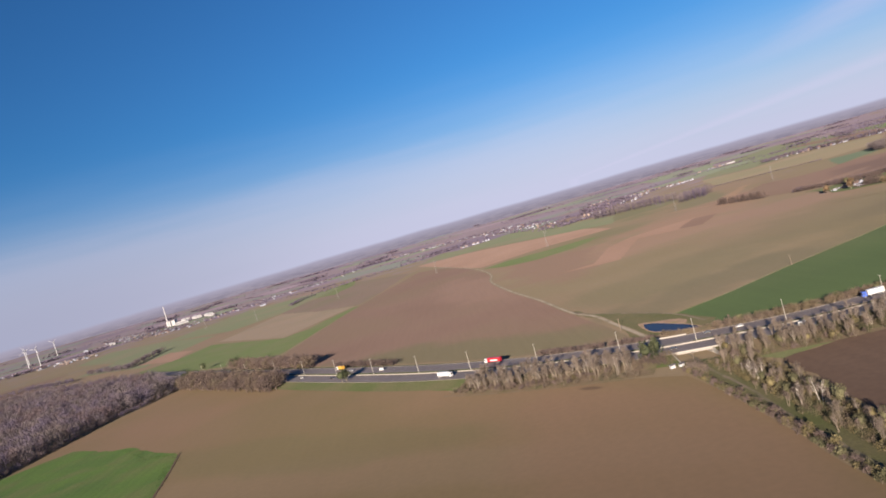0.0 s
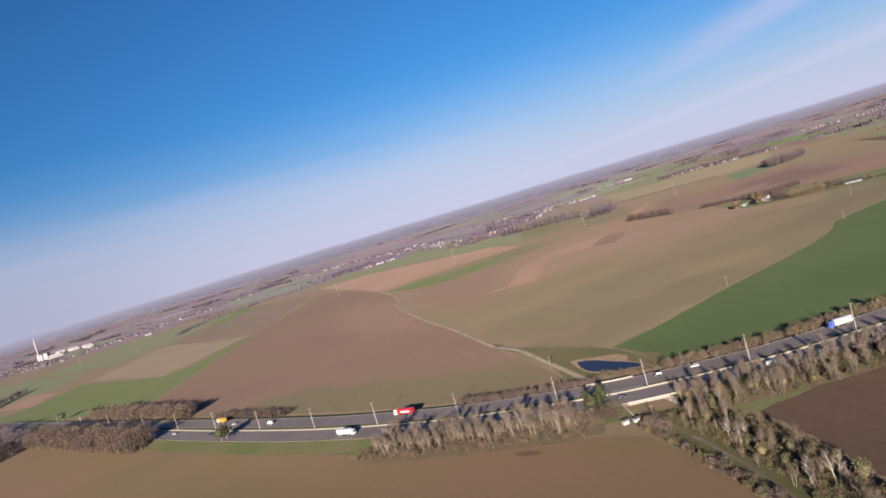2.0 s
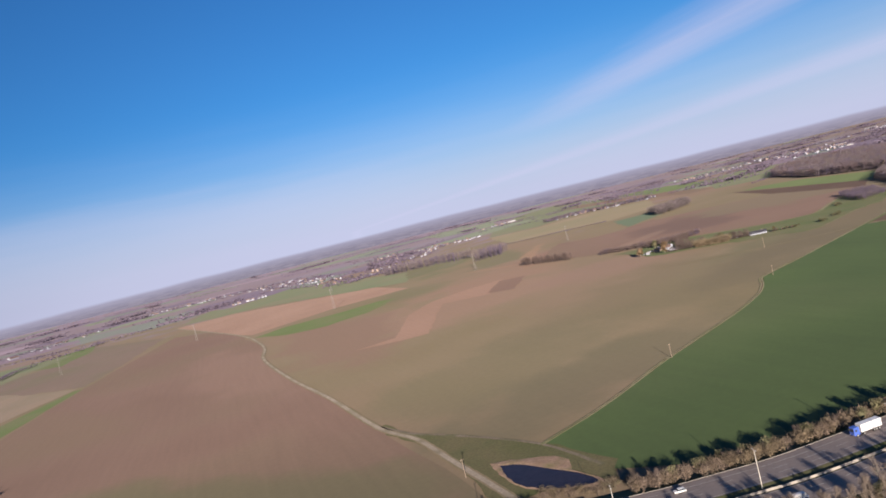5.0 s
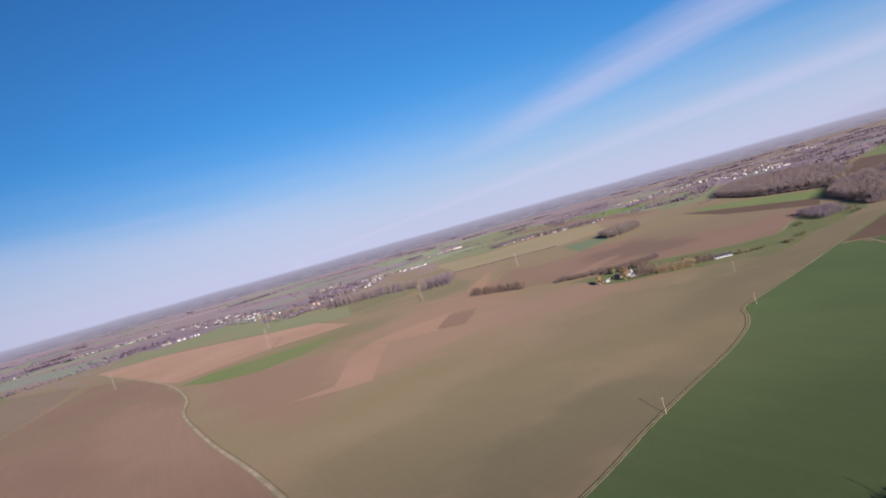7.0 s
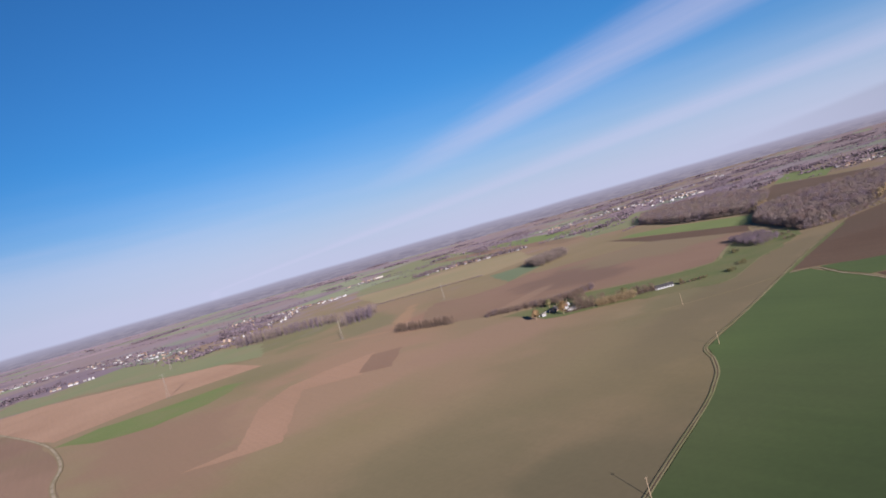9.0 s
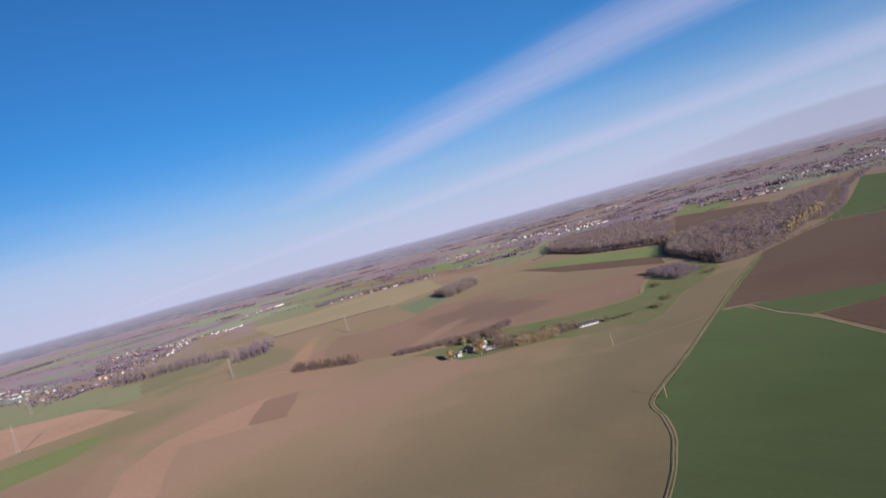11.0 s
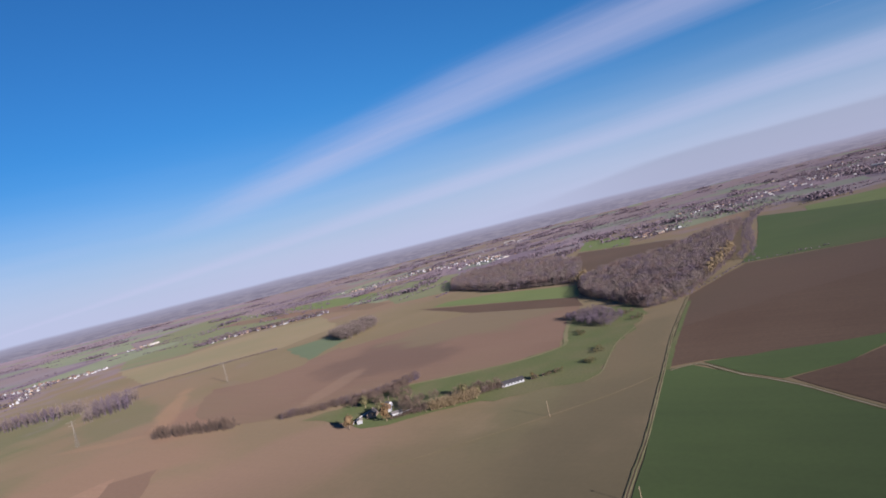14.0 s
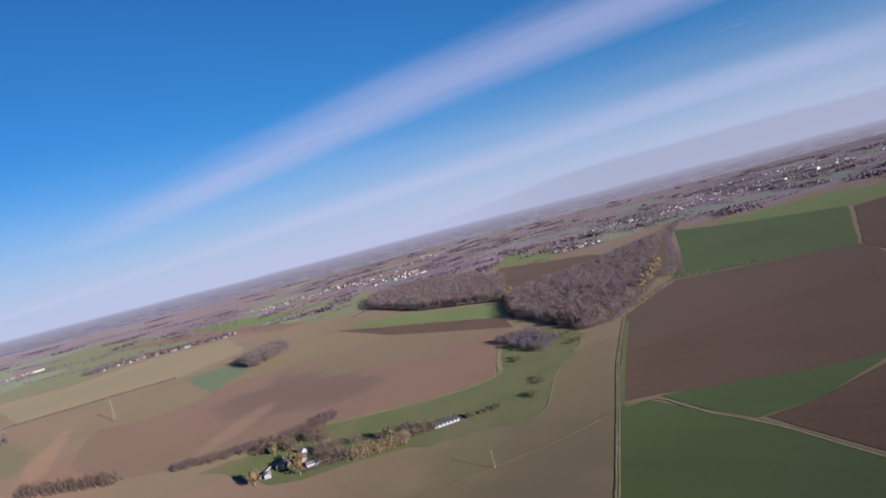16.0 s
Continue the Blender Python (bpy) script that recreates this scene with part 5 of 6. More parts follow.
def far_trees(seed, count, hedges, a0=-50, a1=100):
    """Places of thin hedgerows, or of small round copses, across the far plain."""
    rng = np.random.default_rng(seed)
    pts = []
    for k in range(count):
        az, dist = np.radians(rng.uniform(a0, a1)), rng.uniform(1700, 5200)
        x, y = 120 + np.sin(az) * dist, 200 + np.cos(az) * dist
        if (x < 300 and y < 1900) or (x < 1450 and y < 2250) or (x < 2000 and y < 1150):
            continue
        a = rng.choice([0.35, 1.92, -0.5]) + rng.uniform(-0.2, 0.2)
        if hedges:
            l = rng.uniform(80, 420)
            n = int(l / 7)
            s, w = rng.uniform(-0.5, 0.5, n) * l, rng.uniform(-1, 1, n) * 3
        else:
            l = rng.uniform(35, 150)
            n = int(l * 0.55) + 8
            s, w = rng.normal(0, 0.4, n) * l, rng.normal(0, 0.16, n) * l
        pts.append(np.stack([x + np.cos(a) * s - np.sin(a) * w, y + np.sin(a) * s + np.cos(a) * w], 1))
    return np.concatenate(pts)


grove("hedge", "dense bare hedge along the motorway's far verge", road_belt(28, 104, 22, 32, 0.5, 13), "brush", TWIGS_RED, 2.6, 5.4, 13, "hedge")
grove("hedge", "dense brown-olive hedge beside the wheat field", road_belt(136, 340, 22, 31, 0.6, 16), "brush", [HEDGE_BROWN, BRUSH_TAN], 3.2, 6.4, 16, "hedge")
grove("hedge", "bushy bare hedge on the motorway's far verge", road_belt(-152, -92, 26, 36, 0.7, 19), "brush", TWIGS_RED, 4.0, 7.0, 19, "hedge")
grove("brushwood", "dense belt of bare trees beside the motorway", road_belt(-330, -162, -38, -19, 0.6, 26), "wood", [TWIGS_RED, BRUSH_TAN, TWIGS_RED], 11, 18, 26)
grove("brushwood", "belt of bare trees beyond the motorway", road_belt(-322, -190, 25, 38, 0.9, 27), "wood", [TWIGS_RED, BRUSH_TAN, TWIGS_RED], 10, 17, 27)
grove("brushwood", "thicket of bare trees along the motorway", road_belt(236, 480, -40, -19, 1.0, 28), "wood", TWIGS, 6, 10, 28)
grove("brushwood", "brown thicket between the farm's trees", strip_places([(556, 1058), (568, 1034), (590, 1012), (612, 990), (640, 979), (668, 980)], 6.5, 0.6, 31), "brush", [TWIGS_RED, WOOD_RED, WOOD_TWIGS], 4.5, 9.5, 31)
grove("hedge", "tall golden hedge beside the farm", strip_places([(570, 874), (583, 860), (599, 849)], 3.5, 0.5, 32), "brush", WOOD_GOLD, 6.5, 11.0, 32, "hedge")
grove("brushwood", "brown thicket between house and field", strip_places([(550, 902), (560, 893), (570, 882)], 3, 0.9, 33), "brush", TWIGS_RED, 2.5, 5.0, 33)
grove("tree_row", "row of slim bare trees in the open field", strip_places([(497, 1212), (512, 1165), (530, 1108)], 7, 0.75, 34), "poplar", TWIGS_RED, 8.0, 14.0, 34)
grove("brushwood", "undergrowth below the tree row", strip_places([(497, 1214), (512, 1165), (531, 1106)], 7, 1.4, 36), "brush", TWIGS_RED, 2.5, 5.0, 36)
grove("brushwood", "bushes beside the barn", strip_places([(606, 856), (616, 847), (624, 841)], 5, 1.0, 35), "brush", TWIGS_RED, 3.5, 7.0, 35)
grove("brushwood", "tangled brown undergrowth beside the motorway", road_belt(8, 108, -40, -18, 0.24, 41), "brush", BRUSH_TAN, 1.8, 4.2, 41)
grove("brushwood", "tangled grey-brown undergrowth beside the motorway", road_belt(136, 250, -40, -18, 0.2, 42), "brush", [BRUSH_TAN, HEDGE_BROWN, OLIVE_LEAF], 2.2, 5.4, 42)
grove("brushwood", "tangled undergrowth along the lane", sown([(117, 352), (136, 350), (139, 300), (133, 235), (126, 130), (118, 130), (118, 300)], 2.3, 43), "brush", [OLIVE_LEAF, BRUSH_TAN, HEDGE_BROWN, GOLD], 1.8, 4.4, 43)
grove("hedge", "dense brown hedge between field and lane", strip_places([(106, 350), (107.5, 312), (108.5, 270), (107.5, 130)], 2.4, 0.8, 44), "brush", [OLIVE_LEAF, TWIGS_RED, HEDGE_BROWN], 1.6, 3.6, 44, "hedge")
def village_trees(lines, seed):
    return np.concatenate([strip_places(line, w, s, seed + i) for i, (line, w, s) in enumerate(lines)])


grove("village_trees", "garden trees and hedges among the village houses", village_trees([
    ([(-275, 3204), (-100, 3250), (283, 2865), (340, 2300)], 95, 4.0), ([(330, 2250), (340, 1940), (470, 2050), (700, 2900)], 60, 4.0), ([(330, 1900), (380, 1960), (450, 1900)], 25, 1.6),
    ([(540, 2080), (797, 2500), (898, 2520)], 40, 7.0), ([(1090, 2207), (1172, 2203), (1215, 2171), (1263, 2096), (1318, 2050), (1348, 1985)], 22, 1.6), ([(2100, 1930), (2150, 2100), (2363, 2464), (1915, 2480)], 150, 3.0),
    ], 60), "far", HAZY_TREES, 4, 10, 61)
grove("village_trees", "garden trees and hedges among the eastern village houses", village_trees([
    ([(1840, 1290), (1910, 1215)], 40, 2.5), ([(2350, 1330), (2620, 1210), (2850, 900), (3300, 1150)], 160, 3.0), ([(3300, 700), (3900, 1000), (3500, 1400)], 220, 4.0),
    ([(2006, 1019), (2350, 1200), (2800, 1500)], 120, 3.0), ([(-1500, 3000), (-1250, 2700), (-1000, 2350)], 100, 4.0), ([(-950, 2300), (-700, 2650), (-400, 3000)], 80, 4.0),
    ([(1430, 2250), (1700, 2600), (2000, 2900)], 120, 5.0), ([(-420, 2080), (-150, 2250), (60, 2400)], 30, 5.0)], 80), "far", HAZY_TREES, 4, 10, 62)
grove("distant_hedges", "distant hedgerows across the plain", far_trees(22, 250, True), "far", HAZY_TREES, 3, 8, 22)
grove("distant_copses", "distant copses across the plain", far_trees(23, 120, False), "far", HAZY_TREES, 8, 15, 23)
FARM_TREES = [(588, 952), (609, 953), (602, 943), (607, 934), (615, 960), (621, 952), (619, 862), (616, 850), (612, 858), (622, 845), (604, 870), (562, 886), (567, 878), (640, 972), (650, 975), (633, 968), (581, 980), (594, 981), (571, 900), (575, 894), (584, 917), (580, 911), (590, 904), (597, 893), (592, 960), (600, 975)]
FARM_TREES = [(x + dx, y + dy) for x, y in FARM_TREES for dx, dy in ((0, 0), (3.5, 2.5), (-2.5, 3.5))]
grove("farm_trees", "bare grey-brown trees crowding round the farm", FARM_TREES, "wood", TWIGS_RED, 7, 11, 71)
grove("tall_grass", "tufts of tall grass at the edge of the grass plot", strip_places([(-300, 562), (-275, 530), (-262, 506), (-229, 494), (-218, 446), (-208, 395), (-200, 340)], 4, 1.2, 72), "brush", LUSH, 0.5, 1.3, 72, "grass")
grove("meadow_bushes", "low dark rounded bushes in the meadow", [(x + dx, y + dy) for x, y in MEADOW_BUSHES for dx, dy in ((0, 0), (1.3, 0.7), (-0.9, 1.2), (0.4, -1.4))], "brush", [OLIVE_LEAF, NEEDLE, TWIGS_RED], 2.8, 5.0, 73, "bushes")
grove("brushwood", "bare brown bushes beside the lane", sown([(103.5, 350), (108.5, 352), (112, 341), (108.5, 333)], 1.9, 77), "brush", [BRUSH_TAN, TWIGS], 4.0, 7.0, 77)
grove("reeds", "dry brown reeds between pond and motorway", strip_places([(121, 437), (130, 428), (141, 421), (152, 418)], 4.5, 0.35, 78), "brush", [BRUSH_TAN, HEDGE_BROWN], 1.4, 3.2, 78, "reeds")
grove("brushwood", "rusty brush on the slope beside the bridge", sown([(97, 373), (104, 365), (110, 375), (105, 385)], 1.3, 79), "brush", [BRUSH_TAN, HEDGE_BROWN], 0.9, 2.4, 79)
grove("brushwood", "bushes on the bank beside the bridge", sown([(88, 380), (100, 367), (103, 378), (95, 388)], 1.6, 74), "brush", TWIGS_RED, 1.5, 3.5, 74)
grove("distant_copses", "distant woods and copses in the eastern plain", far_trees(24, 110, False, 38, 92), "far", HAZY_TREES, 6, 13, 24)
grove("distant_hedges", "distant hedgerows in the eastern plain", far_trees(25, 90, True, 38, 92), "far", HAZY_TREES, 3, 7, 25)
grove("hamlet_trees", "dark garden trees among the hamlet's houses", strip_places([(1080, 2215), (1172, 2208), (1215, 2180), (1263, 2104), (1318, 2060), (1350, 1990)], 16, 1.5, 75), "wood", [HAZY_TREES, WOOD_OLIVE], 8, 15, 75)
grove("field_trees", "round clump of trees in the far field", sown([(1520, 2460), (1590, 2480), (1600, 2560), (1540, 2560)], 12, 76), "wood", HAZY_TREES, 8, 13, 76)


# ---------- houses ----------
def gable_house(name, label, length, depth, wall_h, ridge, wall_mat, roof_mat, windows=3, chimney=True, group="", category="house"):
    """A house with walls, an overhanging gable roof, windows, a door and a chimney."""
    root = tagged(new(name), label, category, group)
    x, y = length / 2, depth / 2
    v = [(-x, -y, -0.3), (x, -y, -0.3), (x, y, -0.3), (-x, y, -0.3), (-x, -y, wall_h), (x, -y, wall_h), (x, y, wall_h), (-x, y, wall_h), (-x, 0, ridge), (x, 0, ridge)]
    part("wall", mesh_of("wall", v, [(3, 2, 1, 0), (0, 1, 5, 4), (2, 3, 7, 6), (1, 2, 6, 9, 5), (3, 0, 4, 8, 7)], wall_mat), root)
    e, o, th = 0.45, 0.4, 0.22
    drop = (ridge - wall_h) / y * o
    v, f = [], []
    for s in (-1, 1):
        n = len(v)
        v += [(-x - e, s * (y + o), wall_h - drop + 0.03), (x + e, s * (y + o), wall_h - drop + 0.03), (x + e, 0, ridge + 0.03), (-x - e, 0, ridge + 0.03)]
        v += [(a, b, c + th) for a, b, c in v[n:n + 4]]
        f += [(n, n + 1, n + 2, n + 3), (n + 4, n + 7, n + 6, n + 5), (n, n + 4, n + 5, n + 1), (n + 1, n + 5, n + 6, n + 2), (n + 3, n + 2, n + 6, n + 7), (n, n + 3, n + 7, n + 4)]
    part("roof", mesh_of("roof", v, f, roof_mat), root)
    if windows:
        pane = box_mesh("window", (-0.6, 0.6, -0.05, 0.05, 0, 1.2), GLASS_DARK)
        for k in range(windows):
            for s in (-1, 1):
                w = part("window", pane, root)
                w.location = (-x + length * (k + 0.7) / (windows + 0.4), s * (y + 0.02), min(1.0, wall_h * 0.35))
        d = part("door", box_mesh("door", (-0.5, 0.5, -0.06, 0.06, 0, 2.05), ROOF_GREY), root)
        d.location = (-x + 1.0, -y - 0.02, 0)
    if chimney:
        c = part("chimney", box_mesh("chimney", (-0.35, 0.35, -0.3, 0.3, 0, 1.6), BRICK_WALL), root)
        c.location = (x * 0.55, 0.3, ridge - 0.7)
    return root


VILLAGE = "houses of the villages"
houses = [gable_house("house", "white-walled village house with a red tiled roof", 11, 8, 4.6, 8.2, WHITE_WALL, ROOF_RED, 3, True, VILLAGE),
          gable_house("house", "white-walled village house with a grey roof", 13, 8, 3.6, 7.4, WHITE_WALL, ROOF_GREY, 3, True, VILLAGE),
          gable_house("house", "brick village house with a red tiled roof", 10, 8, 5.0, 8.8, BRICK_WALL, ROOF_RED, 2, True, VILLAGE),
          gable_house("house", "brick village house with a grey slate roof", 14, 9, 4.8, 8.6, BRICK_WALL, ROOF_GREY, 3, True, VILLAGE)]
SHEDS = "long low sheds"
sheds = [gable_house("shed", "long low white-walled shed", 42, 14, 5.0, 7.0, WORKS_WALL, WORKS_WALL, 0, False, SHEDS, "shed"),
         gable_house("shed", "long low farm shed with a grey roof", 34, 13, 4.2, 6.6, WHITE_WALL, ROOF_GREY, 0, False, SHEDS, "shed")]
PUT = set()


def put(proto, x, y, turn, scale=1.0, z=0.2):
    m = pose(x, y, z, 0, 0, turn)
    if proto not in PUT:
        PUT.add(proto)
        proto.matrix_basis = m
        ob = proto
    else:
        ob = copy_thing(proto, m)
    ob.scale = (scale, scale, scale)
    return ob


def street(line, count, across, seed, mix=(4, 3, 3, 3), turn=None):
    """Houses on both sides of a line."""
    rng = random.Random(seed)
    line = [Vector(p) for p in line]
    spans = [(b - a).length for a, b in zip(line, line[1:])]
    for _ in range(count):
        s = rng.uniform(0, sum(spans))
        for a, b, l in zip(line, line[1:], spans):
            if s <= l:
                break
            s -= l
        d = (b - a).normalized()
        p = a + d * s + Vector((-d.y, d.x)) * rng.uniform(-across, across)
        put(rng.choices(houses, mix)[0], p.x, p.y, math.degrees(math.atan2(d.y, d.x)) + rng.choice((0, 0, 0, 90)) + rng.uniform(-8, 8), rng.uniform(0.58, 0.84))


street([(57, 2322), (165, 2319)], 14, 7, 1, (6, 6, 1, 1))
street([(718, 2600), (789, 2446), (904, 2426)], 18, 9, 2, (6, 5, 1, 2))
street([(330, 2250), (340, 1960), (470, 2050), (700, 2900)], 34, 45, 3)
street([(540, 2080), (797, 2500), (898, 2520)], 18, 25, 4, (6, 4, 2, 2))
street([(807, 2610), (832, 2524), (892, 2468), (949, 2447)], 20, 7, 5, (6, 5, 1, 1))
street([(1148, 2925), (1223, 2970), (1350, 3040)], 12, 14, 6)
street([(1090, 2207), (1172, 2203), (1215, 2171), (1263, 2096), (1318, 2050), (1348, 1985)], 34, 18, 7, (4, 4, 3, 3))
street([(1840, 1290), (1910, 1215)], 18, 35, 10, (2, 2, 5, 4))

def far_village(label, line, count, across, seed):
    """A village too far off to count: small gabled houses on both sides of a line, in one mesh."""
    rng = random.Random(seed)
    line = [Vector(p) for p in line]
    verts, faces, mats = [], [], []
    for _ in range(count):
        k = rng.randrange(len(line) - 1)
        a, b = line[k], line[k + 1]
        d = (b - a).normalized()
        p = a.lerp(b, rng.random()) + Vector((-d.y, d.x)) * rng.gauss(0, across * 0.5)
        turn = math.atan2(d.y, d.x) + rng.choice((0, 0, 1.57)) + rng.uniform(-0.2, 0.2)
        c, s = math.cos(turn), math.sin(turn)
        x, y, w = rng.uniform(3, 6), rng.uniform(2.6, 3.8), rng.uniform(1.9, 3.0)
        if rng.random() < 0.06:
            x, y = x * 2.5, y * 1.8
        r = w + y * rng.uniform(0.55, 0.85)
        n = len(verts)
        for u, v, z in ((-x, -y, 0), (x, -y, 0), (x, y, 0), (-x, y, 0), (-x, -y, w), (x, -y, w), (x, y, w), (-x, y, w), (-x, 0, r), (x, 0, r)):
            verts.append((p.x + c * u - s * v, p.y + s * u + c * v, z))
        wall, roof = rng.choice((0, 0, 1)), rng.choice((2, 3, 3))
        for f, m in (((0, 1, 5, 4), wall), ((2, 3, 7, 6), wall), ((1, 2, 6, 9, 5), wall), ((3, 0, 4, 8, 7), wall), ((4, 5, 9, 8), roof), ((6, 7, 8, 9), roof)):
            faces.append(tuple(n + i for i in f))
            mats.append(m)
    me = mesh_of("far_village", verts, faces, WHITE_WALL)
    for m in (BRICK_WALL, ROOF_RED, ROOF_GREY):
        me.materials.append(m)
    me.polygons.foreach_set("material_index", mats)
    tagged(new("far_village", me), label, "houses", kind="stuff")


far_village("village houses with grey and red roofs across the plain", [(-275, 3204), (-100, 3250), (283, 2865), (340, 2300)], 90, 70, 2)
far_village("far village of brick and white houses among trees", [(2100, 1930), (2150, 2100), (2363, 2464), (1915, 2480)], 110, 130, 8)
far_village("far hamlet of pale houses", [(2700, 2500), (3000, 2600), (3150, 2500)], 24, 90, 9)
far_village("far small town of brick and white houses", [(2350, 1330), (2620, 1210), (2850, 900), (3300, 1150)], 120, 150, 11)
far_village("scattered far houses near the horizon", [(3300, 700), (3900, 1000), (3500, 1400)], 40, 180, 12)
far_village("village houses round the works", [(-1500, 3000), (-1250, 2700), (-1000, 2350)], 110, 90, 13)
far_village("village houses beyond the meadow", [(-950, 2300), (-700, 2650), (-400, 3000)], 44, 80, 14)
far_village("far hamlet beside the wind turbines", [(-1700, 2500), (-1400, 2350), (-1160, 2150)], 50, 60, 15)
for x, y, turn, s, k in ((-1165, 2960, 125, 1.6, 0), (-1085, 2880, 125, 1.7, 0), (-1005, 2800, 125, 1.5, 0), (-960, 2700, 125, 1.2, 0), (-1090, 2720, 35, 1.2, 0), (-1330, 2620, 120, 1.3, 0),
                         (-1480, 2700, 120, 1.2, 1), (1885, 1235, 30, 0.8, 0), (1930, 1205, 30, 0.7, 1), (2120, 1925, 120, 0.8, 0), (2240, 2050, 120, 0.8, 0), (3170, 2650, 100, 1.3, 0),
                         (2880, 880, 60, 1.2, 0), (3150, 800, 60, 1.3, 0), (-640, 2300, 120, 1.0, 1), (1310, 2960, 10, 0.9, 0), (1375, 2040, 30, 0.6, 0)):
    put(sheds[k], x, y, turn, s)

# the farm among the fields
put(gable_house("farmhouse", "pale farmhouse with a grey roof among trees", 13, 7.5, 2.8, 5.2, BRICK_WALL, ROOF_GREY, 4, True), 560, 934, 35)
put(gable_house("farm_shed", "small white farm shed beside the yard", 8, 4.5, 2.3, 3.2, WHITE_WALL, CONCRETE_WHITE, 0, False, "", "shed"), 543, 932, 50)
put(gable_house("farm_shed", "low farm shed with a grey roof", 8, 4.5, 2.3, 3.6, WHITE_WALL, ROOF_GREY, 0, False, "", "shed"), 561, 905, -45)
put(gable_house("farm_annex", "white-gabled annex of the farmhouse", 7, 5.0, 3.0, 5.2, WHITE_WALL, ROOF_RED, 1, True), 569, 925, -55)
put(gable_house("barn", "long white barn with a dark slate roof", 19, 6.0, 2.2, 4.2, WHITE_WALL, ROOF_DARK, 6, True, "", "barn"), 631, 836, -38)
put(gable_house("barn_annex", "small white lean-to shed beside the barn", 5, 4, 2.1, 3.0, WHITE_WALL, ROOF_GREY, 0, False, "", "shed"), 617, 855, -40)
put(gable_house("farm_shed", "white-gabled outbuilding behind the farmhouse", 6, 4.5, 2.5, 4.3, WHITE_WALL, ROOF_GREY, 1, False, "", "shed"), 583, 938, 80)


def low_wall(label, line, high):
    """A low masonry garden wall with a coping, one panel for each stretch."""
    wall = tagged(new("garden_wall"), label, "wall", "farm garden walls")
    wall.location = (line[0][0], line[0][1], 0.2)
    for (ax, ay), (bx, by) in zip(line, line[1:]):
        length, turn = math.hypot(bx - ax, by - ay), math.atan2(by - ay, bx - ax)
        for name, box, mat in (("panel", (0, length, -0.2, 0.2, -0.2, high), WHITE_WALL), ("coping", (-0.1, length + 0.1, -0.3, 0.3, high, high + 0.12), CONCRETE_WHITE)):
            piece = part(name, box_mesh(name, box, mat), wall)
            piece.location = (ax - line[0][0], ay - line[0][1], 0)
            piece.rotation_euler = (0, 0, turn)


low_wall("low pale wall round the farm's yard", [(539, 936), (549, 942), (556, 945), (568, 947), (574, 943)], 1.3)
low_wall("low pale wall before the farm's garden", [(561, 914), (562, 908), (566, 903), (573, 899)], 1.1)
# two small white cabins by the underpass
for x, y in ((101.2, 361.0), (105.7, 359.4)):
    put(gable_house("cabin", "small white cabin at the field edge by the underpass", 2.6, 1.7, 1.6, 1.9, WHITE_METAL, ROOF_GREY, 0, False, "cabins by the underpass", "cabin"), x, y, 12)


# ---------- masts ----------
def lamp_post(i):
    x, y = off(i, 2.6)
    lamp = tagged(new("street_lamp"), "tall pale motorway lamp post on the central reservation", "street lamp", "motorway lamp posts")
    lamp.location = (x, y, ROAD_Z - 0.1)
    h = Heap()
    h.add(*tube([(0, 0, 0), (0, 0, 7), (0, 0, 13.2)], [0.15, 0.12, 0.08], 8))
    part("post", h.mesh("post", LAMP_POLE), lamp)
    t = (AXIS[i + 1] - AXIS[i - 1]).normalized()
    n = Vector((-t.y, t.x, 0))
    for s in (-1, 1):
        h = Heap()
        h.add(*tube([(0, 0, 13.0), tuple(n * s * 0.4 + Vector((0, 0, 13.3))), tuple(n * s * 0.8 + Vector((0, 0, 13.35)))], [0.07, 0.06, 0.05], 5))
        arm = part("arm", h.mesh("arm", LAMP_POLE), lamp)
        head = part("lamp_head", box_mesh("lamp_head", (-0.14, 0.14, -0.32, 0.32, -0.07, 0.07), STEEL, 0.04), arm)
        head.location = n * s * 1.05 + Vector((0, 0, 13.33))
        head.rotation_euler = (0, 0, math.atan2(t.y, t.x))
    return lamp


for lx in (-345, -300, -255, -205, -165, -126, -88, -47, -5, 39, 83, 127, 172, 222, 272, 322):
    lamp_post(near_index(lx))


def wood_pole(x, y, h=9.5):
    pole = tagged(new("utility_pole"), "weathered wooden utility pole standing in the field", "utility pole", "field utility poles")
    pole.location = (x, y, 0.2)
    hp = Heap()
    hp.add(*tube([(0, 0, -0.3), (0, 0, h)], [0.17, 0.12], 7))
    part("post", hp.mesh("post", WOOD_POLE), pole)
    part("crossarm", box_mesh("crossarm", (-0.8, 0.8, -0.06, 0.06, h - 0.65, h - 0.52), WOOD_POLE), pole)
    for s in (-0.7, 0.0, 0.7):
        hp = Heap()
        hp.add(*tube([(s, 0, h - 0.5), (s, 0, h - 0.2)], [0.05, 0.035], 5))
        part("insulator", hp.mesh("insulator", CONCRETE), pole)


for x, y in ((262, 533), (556, 752), (448, 636), (106, 480), (110, 350)):
    wood_pole(x, y, 10.5 if x > 500 else 8.5)


